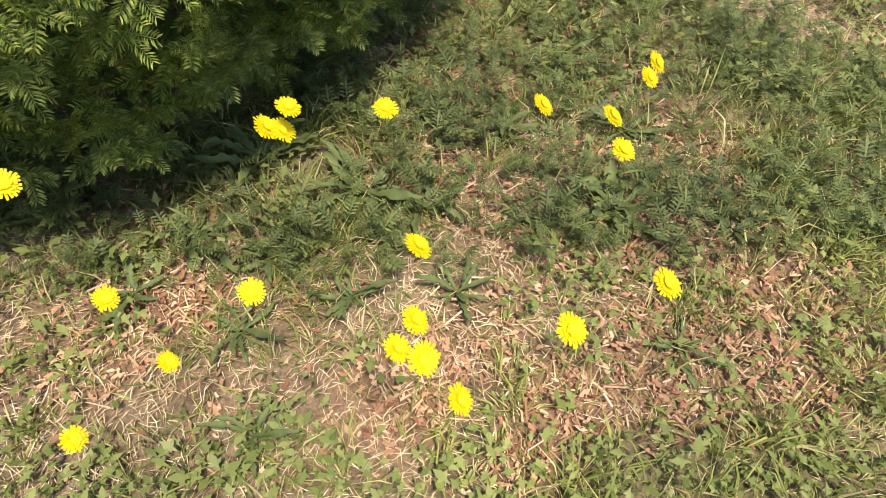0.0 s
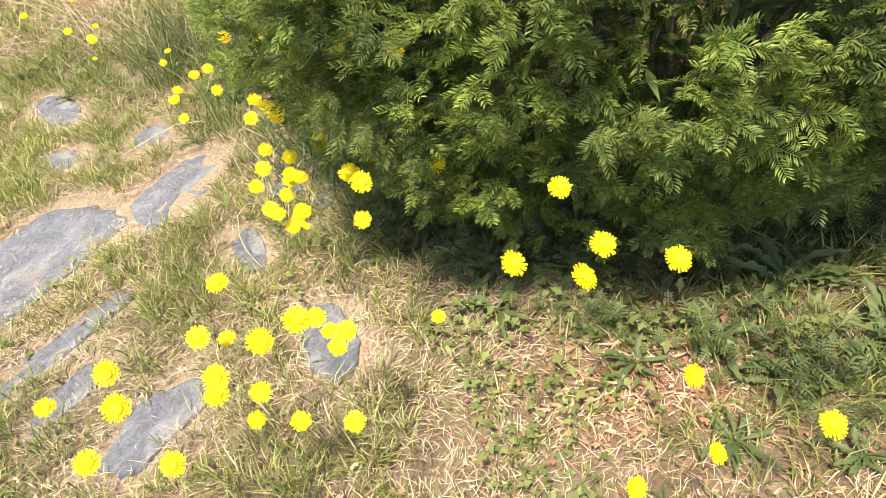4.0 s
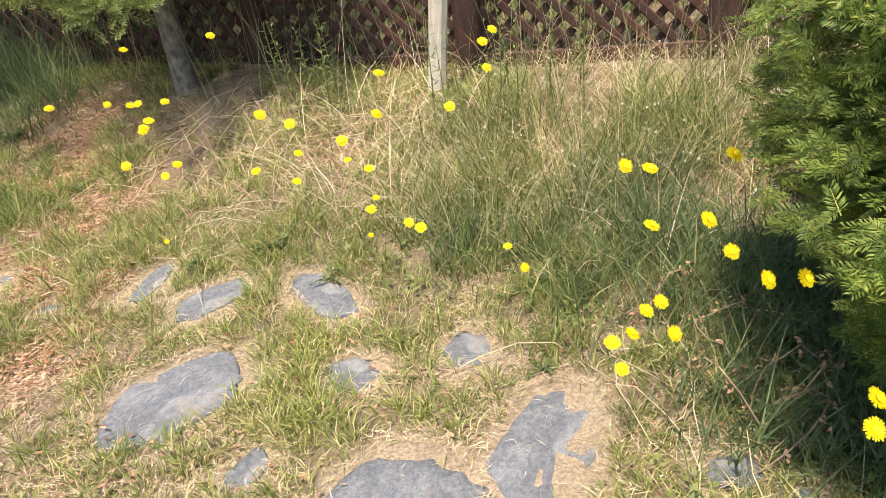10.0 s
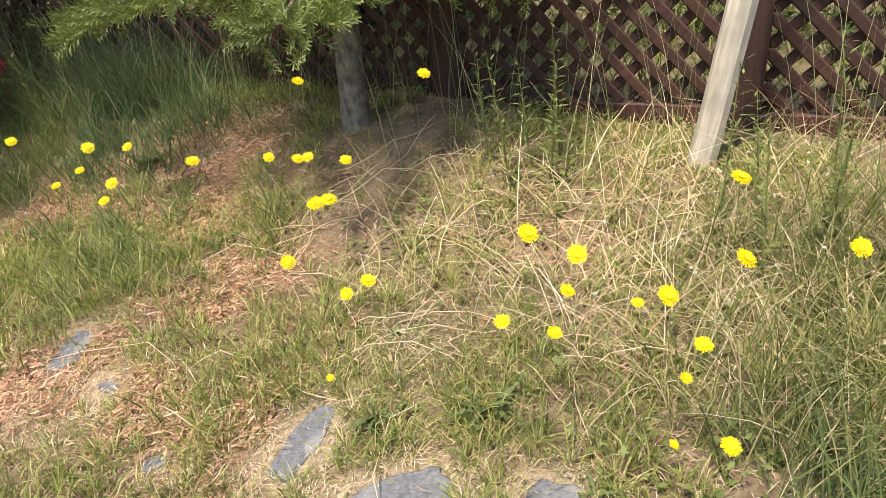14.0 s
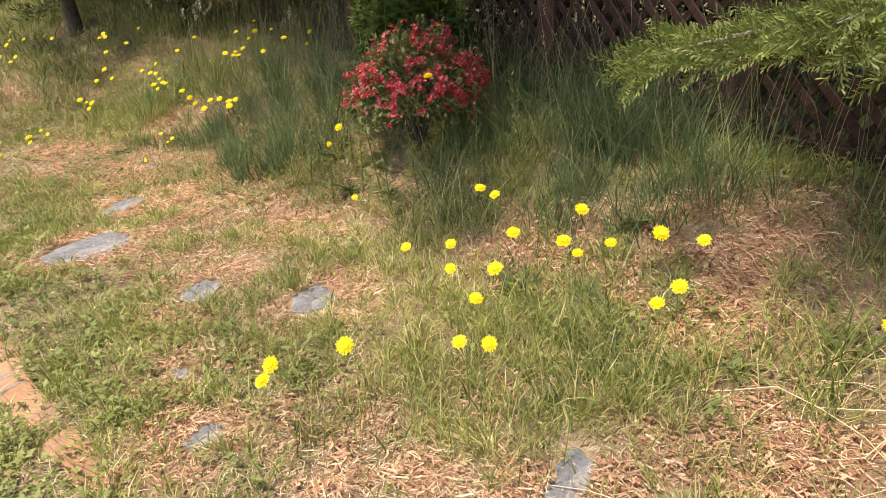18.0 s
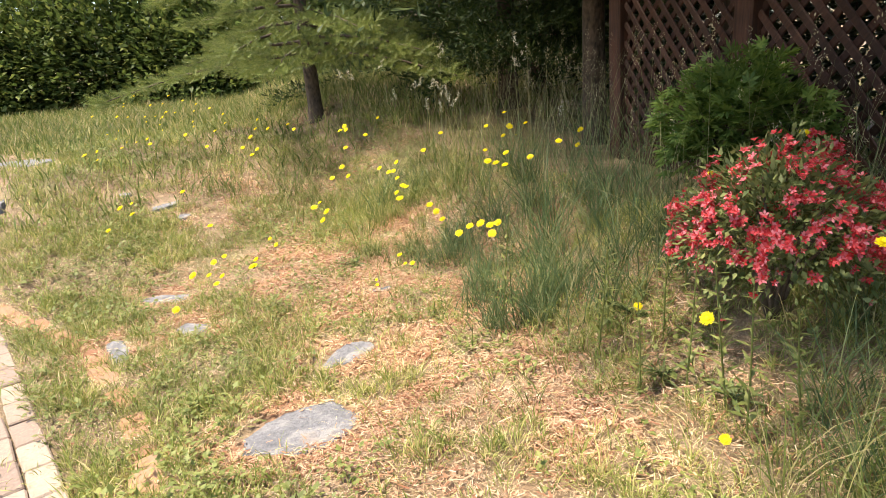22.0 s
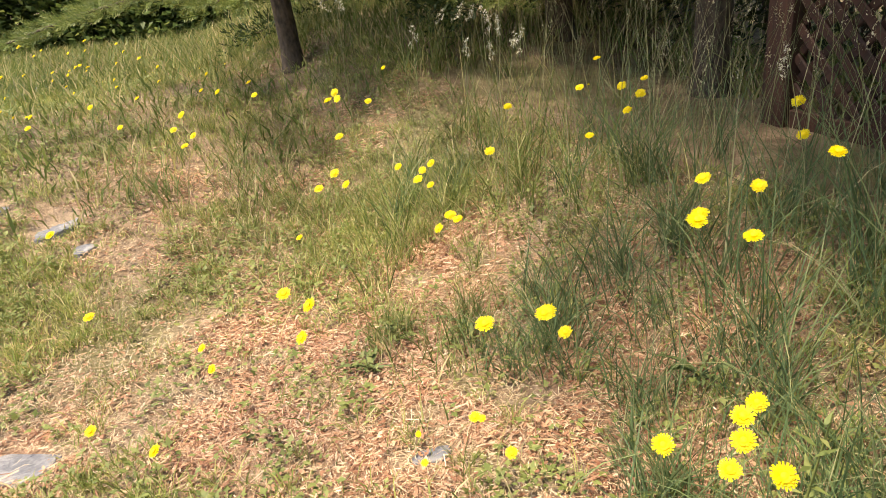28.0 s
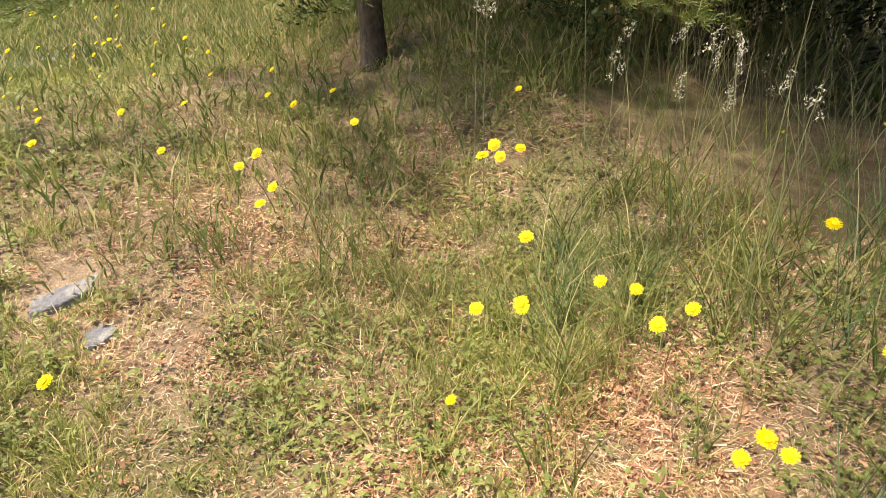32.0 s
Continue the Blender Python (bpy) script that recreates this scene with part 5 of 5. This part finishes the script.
# ---- seeding grass ----
SEEDING = [(-7.53, 6.10, 1.00), (-7.28, 6.02, 0.95), (-7.38, 6.07, 0.95), (-7.42, 5.94, 0.86), (-7.24, 5.92, 0.85), (-7.10, 6.00, 0.90), (-7.74, 6.07, 0.99), (-6.41, 5.92, 1.15), (-6.90, 5.74, 0.92), (-8.01, 5.60, 1.12), (-7.19, 5.72, 1.05), (-7.48, 5.66, 0.96), (-5.76, 5.65, 0.90), (-7.85, 5.42, 1.14), (-6.48, 6.12, 1.20), (-7.19, 5.84, 1.02), (-7.66, 5.71, 1.19), (-6.95, 5.74, 1.27), (-6.46, 5.99, 1.30)]


def seed_head(seed):
    """A lumpy pale head of many small husks."""
    rng = np.random.default_rng(seed)
    T, n = [], 70
    for lobe in range(5):
        c = np.array([rng.normal(0, 0.010), rng.normal(0, 0.010), -0.018 * lobe])
        T.append(c + rng.normal(0, 1, (n // 5, 3)) * np.array([0.006, 0.006, 0.008]))
    T = np.concatenate(T)
    L, G = leaf_shape(1.0, 0.4)
    M = spin(rng.random(len(T)) * 6.28, rng.normal(-0.9, 0.5, len(T)), rng.normal(0, 0.5, len(T)), 0.008 + 0.004 * rng.random(len(T)))
    return np_mesh("seed_head", *strew(L, G, M, T), M_CLOVER)


SEED_HEADS = [seed_head(k) for k in range(3)]
_sg = random.Random(41)
for k, (x, y, h) in enumerate(SEEDING):
    plant = tagged(new("seeding_grass"), "tall grass stem with a lumpy pale seed head", "grass", group="seeding grasses")
    plant.location = (x, y, land1(x, y))
    bx, by = _sg.uniform(-0.08, 0.08), _sg.uniform(-0.08, 0.08)
    h = max(0.3, h - land1(x, y))
    child("stem", np_mesh("stem", *tube([(-bx, -by, -0.02), (-bx * 0.8, -by * 0.8, h * 0.5), (0, 0, h)], [0.0017, 0.0014, 0.001], 5), M_STEM), plant)
    child("seed_head", SEED_HEADS[k % 3], plant, "pale lumpy seed head", pose(0, 0, h, _sg.uniform(-25, 25), _sg.uniform(-25, 25), k * 70))

# ---- yellow flowers ----
def head_mesh(seed, size):
    """A ragged yellow head: three rings of square-tipped petals."""
    rng = random.Random(seed)
    V, F = [], []
    for ring, (n, r, up) in enumerate(((23, 1.0, 0.04), (19, 0.76, 0.12), (14, 0.50, 0.22))):
        for k in range(n):
            a = 2 * math.pi * (k + 0.5 * ring) / n + rng.uniform(-0.06, 0.06)
            ln = size / 2 * r * rng.uniform(0.88, 1.08)
            w = size * 0.048 * rng.uniform(0.85, 1.15)
            c, s = math.cos(a), math.sin(a)
            at = len(V)
            for u, ww, z in ((0.12, 0.5, 0.0), (0.6, 1.0, 0.7), (1.0, 0.85, 1.0)):
                zz = z * up * size * 0.5 + 0.0012 * ring
                V += [(c * ln * u - s * w * ww, s * ln * u + c * w * ww, zz), (c * ln * u + s * w * ww, s * ln * u - c * w * ww, zz)]
            F += [(at, at + 1, at + 3, at + 2), (at + 2, at + 3, at + 5, at + 4)]
    return np_mesh("flower_head", V, F, M_PETAL)


def heart_mesh(size):
    bm = bmesh.new()
    bmesh.ops.create_icosphere(bm, subdivisions=2, radius=size * 0.16)
    bmesh.ops.scale(bm, vec=(1, 1, 0.55), verts=bm.verts)
    bmesh.ops.translate(bm, vec=(0, 0, size * 0.10), verts=bm.verts)
    return finish(bm, "heart", M_HEART)


def calyx_mesh(size):
    bm = bmesh.new()
    bmesh.ops.create_cone(bm, cap_ends=True, segments=8, radius1=size * 0.07, radius2=size * 0.16, depth=size * 0.3)
    bmesh.ops.translate(bm, vec=(0, 0, -size * 0.13), verts=bm.verts)
    return finish(bm, "calyx", M_STALK)


HEADS = [head_mesh(k, 0.040) for k in range(4)]
HEART, CALYX = heart_mesh(0.040), calyx_mesh(0.040)
STALKS = {}
_fl = random.Random(11)


def sow_flowers(places):
    for x, y, z in places:
        dx, dy = _fl.uniform(-0.05, 0.05), _fl.uniform(-0.05, 0.05)
        g = land1(x + dx, y + dy)
        h = max(0.05, z - g)
        key = round(h / 0.05) * 0.05
        if key not in STALKS:
            STALKS[key] = [np_mesh("stalk", *tube([(0, 0, -0.03 / h), (0.2, 0.1, 0.35), (0.7, 0.75, 0.8), (1, 1, 1)], [0.0016, 0.0014, 0.0012, 0.0011], 5), M_STALK)]
        plant = new("yellow_flower")
        plant.location = (x + dx, y + dy, g)
        tagged(plant, ("tall" if h > 0.32 else "short") + " yellow dandelion-like flower on a thin bare stalk", "flower", group="yellow meadow flowers")
        st = child("stalk", STALKS[key][0], plant)
        st.scale = (-dx, -dy, h)
        m = pose(-dx, -dy, h, 32 + _fl.uniform(-16, 14), 13 + _fl.uniform(-15, 15), 0) @ pose(0, 0, 0, 0, 0, _fl.uniform(0, 360)) @ Matrix.Scale(_fl.uniform(0.86, 1.08) * (0.50 + 0.50 * min(1.0, max(0.0, (h - 0.08) / 0.36))), 4)
        hd = child("flower_head", _fl.choice(HEADS), plant, "ragged bright yellow petals", m)
        child("heart", HEART, hd)
        child("calyx", CALYX, hd)


sow_flowers([
    (1.41, -0.03, 0.48), (1.37, -0.04, 0.48), (1.24, -0.05, 0.49), (1.19, -0.10, 0.49), (1.19, 0.04, 0.49), (1.03, -0.26, 0.49), (1.00, 0.18, 0.52),
    (0.90, -0.21, 0.49), (0.89, 0.25, 0.55), (0.88, 0.26, 0.51), (0.88, 0.30, 0.49), (0.87, 0.00, 0.49), (0.79, -0.07, 0.49), (0.76, -0.11, 0.49),
    (0.75, -0.17, 0.49), (0.75, -0.08, 0.49), (0.72, 0.17, 0.38), (0.59, 0.21, 0.31), (0.58, 0.28, 0.41), (0.57, 0.34, 0.59), (0.50, 0.41, 0.58),
    (0.47, 0.49, 0.63), (0.46, 0.38, 0.56), (0.45, 0.18, 0.35), (0.38, 0.44, 0.56), (0.27, 0.63, 0.28), (0.20, 0.78, 0.52), (0.18, 0.86, 0.49),
])
sow_flowers([
    (0.18, 0.80, 0.42), (0.13, 1.02, 0.47), (0.12, 1.19, 0.38), (0.11, 0.56, 0.39), (0.10, 0.38, 0.39), (0.10, 1.98, 0.57), (0.09, 0.54, 0.38),
    (0.08, 0.58, 0.38), (0.08, 0.41, 0.60), (0.07, 1.01, 0.41), (0.06, 0.93, 0.38), (0.06, 0.62, 0.38), (0.05, 1.17, 0.48), (0.05, 1.03, 0.41),
    (0.04, 1.18, 0.36), (0.04, 1.05, 0.38), (0.03, 1.03, 0.29), (0.03, 0.93, 0.35), (0.03, 1.83, 0.41), (0.03, 0.62, 0.39), (0.02, 1.28, 0.45),
    (0.02, 1.16, 0.16), (0.02, 1.06, 0.34), (0.02, 1.57, 0.51), (0.02, 0.42, 0.57), (0.02, 0.41, 0.39), (0.01, 0.93, 0.39), (-0.00, 1.14, 0.42),
])
sow_flowers([
    (-0.01, 1.33, 0.45), (-0.01, 0.98, 0.37), (-0.02, 1.13, 0.38), (-0.03, 2.14, 0.49), (-0.03, 1.30, 0.42), (-0.03, 0.46, 0.42), (-0.04, 1.08, 0.37),
    (-0.06, 1.56, 0.53), (-0.07, 0.64, 0.50), (-0.07, 0.42, 0.49), (-0.08, 2.18, 0.49), (-0.08, 1.74, 0.56), (-0.08, 0.47, 0.47), (-0.08, 0.51, 0.29),
    (-0.10, 0.63, 0.38), (-0.11, 0.85, 0.10), (-0.12, 0.58, 0.45), (-0.14, 1.87, 0.49), (-0.14, 0.35, 0.46), (-0.16, 1.69, 0.33), (-0.16, 0.37, 0.58),
    (-0.17, 1.74, 0.38), (-0.21, 1.72, 0.38), (-0.22, 3.17, 0.66), (-0.26, 1.67, 0.37), (-0.26, 0.55, 0.46), (-0.27, 0.40, 0.45), (-0.28, 1.67, 0.28),
])
sow_flowers([
    (-0.28, 3.05, 0.65), (-0.29, 1.70, 0.33), (-0.29, 2.96, 0.58), (-0.38, 2.11, 0.28), (-0.39, 2.28, 0.25), (-0.41, 0.59, 0.38), (-0.45, 2.85, 0.50),
    (-0.63, 2.32, 0.34), (-0.66, 2.40, 0.32), (-0.67, 2.90, 0.64), (-0.70, 2.75, 0.55), (-0.76, 2.74, 0.37), (-0.76, 2.82, 0.22), (-0.77, 2.53, 0.32),
    (-0.80, 2.73, 0.12), (-0.83, 2.75, 0.48), (-0.84, 2.95, 0.33), (-0.99, 2.80, 0.55), (-1.00, 2.89, 0.41), (-1.03, 2.88, 0.31), (-1.08, 2.82, 0.59),
    (-1.14, 2.79, 0.41), (-1.33, 3.56, 0.73), (-1.44, 2.96, 0.42), (-1.50, 2.97, 0.38), (-1.56, 3.18, 0.53), (-1.59, 3.53, 0.50), (-1.60, 3.01, 0.10),
])
sow_flowers([
    (-1.63, 3.30, 0.47), (-1.66, 3.35, 0.44), (-1.68, 3.12, 0.39), (-1.73, 3.61, 0.49), (-1.75, 3.73, 0.70), (-1.76, 3.60, 0.49), (-1.82, 3.52, 0.53),
    (-1.98, 3.37, 0.59), (-2.17, 2.62, 0.44), (-2.38, 3.73, 0.53), (-2.40, 3.61, 0.45), (-2.45, 3.61, 0.39), (-2.47, 3.66, 0.56), (-2.63, 3.43, 0.60),
    (-2.64, 3.56, 0.63), (-2.66, 3.84, 0.42), (-2.69, 3.18, 0.44), (-2.75, 3.81, 0.38), (-2.77, 3.18, 0.42), (-2.79, 3.48, 0.57), (-2.81, 3.42, 0.49),
    (-2.84, 3.37, 0.42), (-2.88, 2.93, 0.52), (-2.99, 3.48, 0.42), (-3.06, 2.85, 0.42), (-3.08, 3.62, 0.42), (-3.09, 3.91, 0.48), (-3.09, 2.90, 0.42),
])
sow_flowers([
    (-3.11, 3.85, 0.52), (-3.19, 3.54, 0.42), (-3.72, 4.45, 0.74), (-3.91, 4.11, 0.27), (-4.00, 4.16, 0.56), (-4.08, 2.61, 0.45), (-4.32, 5.41, 0.83),
    (-4.51, 4.60, 0.31), (-4.55, 5.13, 0.69), (-5.23, 4.56, 0.47), (-5.27, 4.47, 0.52), (-5.29, 4.55, 0.51), (-5.34, 4.65, 0.47), (-5.34, 4.70, 0.47),
    (-5.41, 4.52, 0.45), (-5.45, 4.87, 0.70), (-5.47, 5.28, 0.75), (-5.56, 4.86, 0.71), (-5.60, 5.20, 0.67), (-5.61, 4.96, 0.68), (-5.69, 5.11, 0.70),
    (-5.72, 3.33, 0.38), (-5.73, 5.74, 0.64), (-5.74, 3.67, 0.46), (-5.76, 4.49, 0.24), (-5.77, 4.46, 0.58), (-5.80, 4.66, 0.50), (-5.80, 5.85, 0.71),
])
sow_flowers([
    (-5.82, 4.75, 0.40), (-5.87, 3.46, 0.45), (-5.88, 4.76, 0.43), (-5.90, 4.51, 0.25), (-5.96, 4.58, 0.17), (-6.04, 4.44, 0.07), (-6.10, 3.62, 0.31),
    (-6.16, 4.51, 0.05), (-6.21, 3.66, 0.38), (-6.25, 3.70, 0.29), (-6.27, 4.29, 0.43), (-6.30, 5.75, 0.72), (-6.30, 3.90, 0.31), (-6.32, 3.66, 0.29),
    (-6.32, 5.70, 0.67), (-6.39, 4.38, 0.44), (-6.43, 5.12, 0.66), (-6.46, 5.66, 0.57), (-6.47, 4.35, 0.46), (-6.50, 3.81, 0.31), (-6.51, 5.02, 0.44),
    (-6.53, 5.96, 0.69), (-6.56, 5.03, 0.44), (-6.56, 6.16, 0.68), (-6.58, 4.99, 0.40), (-6.59, 4.14, 0.27), (-6.68, 5.88, 0.69), (-6.70, 5.48, 0.70),
])
sow_flowers([
    (-6.71, 4.16, 0.28), (-6.83, 5.18, 0.54), (-6.90, 5.16, 0.47), (-6.90, 6.28, 0.73), (-6.97, 5.27, 0.40), (-7.07, 3.95, 0.35), (-7.08, 5.32, 0.43),
    (-7.11, 4.92, 0.53), (-7.14, 5.24, 0.46), (-7.16, 4.74, 0.31), (-7.20, 5.01, 0.44), (-7.20, 5.02, 0.64), (-7.29, 4.93, 0.43), (-7.35, 3.54, 0.51),
    (-7.41, 3.46, 0.38), (-7.53, 5.23, 0.72), (-7.58, 5.25, 0.74), (-7.59, 3.98, 0.49), (-7.60, 5.22, 0.71), (-7.60, 3.65, 0.41), (-7.60, 7.09, 0.40),
    (-7.78, 5.55, 0.62), (-8.00, 4.66, 0.59), (-8.03, 4.72, 0.62), (-8.12, 4.72, 0.71), (-8.20, 3.79, 0.37), (-8.26, 5.16, 0.70), (-8.28, 6.01, 0.68),
])
sow_flowers([
    (-8.34, 4.73, 0.61), (-8.71, 4.57, 0.62), (-8.78, 5.16, 0.68), (-8.81, 3.67, 0.69), (-8.89, 5.41, 0.68), (-8.90, 4.18, 0.69), (-9.08, 4.79, 0.70),
    (-9.12, 4.54, 0.70), (-9.13, 5.19, 0.66), (-9.22, 4.03, 0.66), (-9.24, 3.83, 0.59), (-9.24, 3.84, 0.66), (-9.24, 4.25, 0.70), (-9.39, 8.53, 0.76),
    (-9.47, 5.37, 0.71), (-9.60, 5.09, 0.71), (-9.69, 8.95, 0.82), (-9.83, 4.30, 0.63), (-9.84, 10.45, 0.84), (-9.94, 4.24, 0.63), (-9.95, 5.21, 0.77),
    (-10.03, 4.92, 0.73), (-10.03, 4.92, 0.68), (-10.03, 9.46, 0.87), (-10.11, 4.66, 0.81), (-10.14, 4.13, 0.71), (-10.18, 4.81, 0.83), (-10.19, 4.64, 0.73),
])
sow_flowers([
    (-10.19, 5.17, 0.83), (-10.21, 5.01, 0.82), (-10.21, 4.21, 0.65), (-10.22, 4.45, 1.03), (-10.29, 4.27, 0.72), (-10.32, 10.00, 0.88), (-10.35, 4.70, 0.66),
    (-10.36, 4.30, 0.85), (-10.37, 4.77, 0.83), (-10.43, 9.74, 0.88), (-10.62, 4.85, 0.82), (-10.63, 9.29, 0.90), (-10.68, 5.20, 0.86), (-10.70, 4.65, 0.74),
    (-10.72, 4.48, 0.81), (-10.78, 9.25, 0.90), (-10.82, 3.28, 0.86), (-10.90, 8.32, 0.88), (-10.91, 4.70, 0.78), (-10.92, 6.08, 0.59), (-10.93, 9.50, 0.88),
    (-10.96, 5.86, 0.59), (-10.97, 5.01, 0.97), (-11.06, 4.85, 0.76), (-11.10, 4.22, 0.84), (-11.32, 5.12, 0.60), (-11.35, 5.56, 0.59), (-11.38, 5.47, 0.59),
])
sow_flowers([
    (-11.41, 5.09, 0.60), (-11.45, 5.53, 0.60), (-11.50, 9.49, 0.88), (-11.54, 7.85, 0.88), (-11.78, 5.16, 0.85), (-11.81, 5.02, 0.85), (-11.83, 8.13, 0.88),
    (-11.95, 5.71, 0.59), (-12.00, 5.16, 0.66), (-12.02, 6.86, 0.71), (-12.23, 4.81, 0.85), (-12.24, 5.55, 0.84), (-12.73, 7.60, 0.90), (-12.86, 5.19, 0.59),
    (-12.92, 7.99, 0.90), (-13.04, 5.01, 0.85), (-13.06, 9.37, 0.89), (-13.21, 4.83, 0.59), (-13.36, 4.77, 0.86), (-13.41, 5.67, 0.60),
])
sow_flowers([(0.32, 0.90, 0.69), (0.35, 0.87, 0.45), (0.22, 1.02, 0.67)])

# ---- brick edging and paving, piece by piece ----
def build_bricks():
    edging = tagged(new("brick_edging"), "row of tilted orange clay bricks edging the paving", "edging", kind="structure")
    piece = brick_mesh("brick", 0.15, 0.10, 0.046, M_EDGE, 0.012, 2)
    r = random.Random(3)
    for k in range(54):
        x = -3.55 - k * 0.089
        y = float(edging_line(x)) + r.uniform(-0.012, 0.012)
        if r.random() < 0.14:
            continue
        child("brick", piece, edging, "", pose(x, y, land1(x, y) - 0.024 + r.uniform(-0.012, 0.008), r.uniform(-6, 6), 37 + r.uniform(-4, 4), 10 + math.degrees(math.atan2(float(edging_line(x + 0.05) - edging_line(x - 0.05)), 0.1)) + r.uniform(-3, 3)))
    paving = tagged(new("brick_paving"), "pale clay pavers with weeds in the joints", "paving", kind="structure")
    piece = brick_mesh("paver", 0.196, 0.096, 0.06, M_PAVER)
    for i in range(19):
        for j in range(14):
            x, y = -4.3 - i * 0.204 - (0.102 if j % 2 else 0), 2.76 - j * 0.103
            child("paver", piece, paving, "", pose(x, y, -0.016 + r.uniform(-0.004, 0.004), r.uniform(-1.2, 1.2), r.uniform(-1.2, 1.2), r.uniform(-2, 2)))


build_bricks()
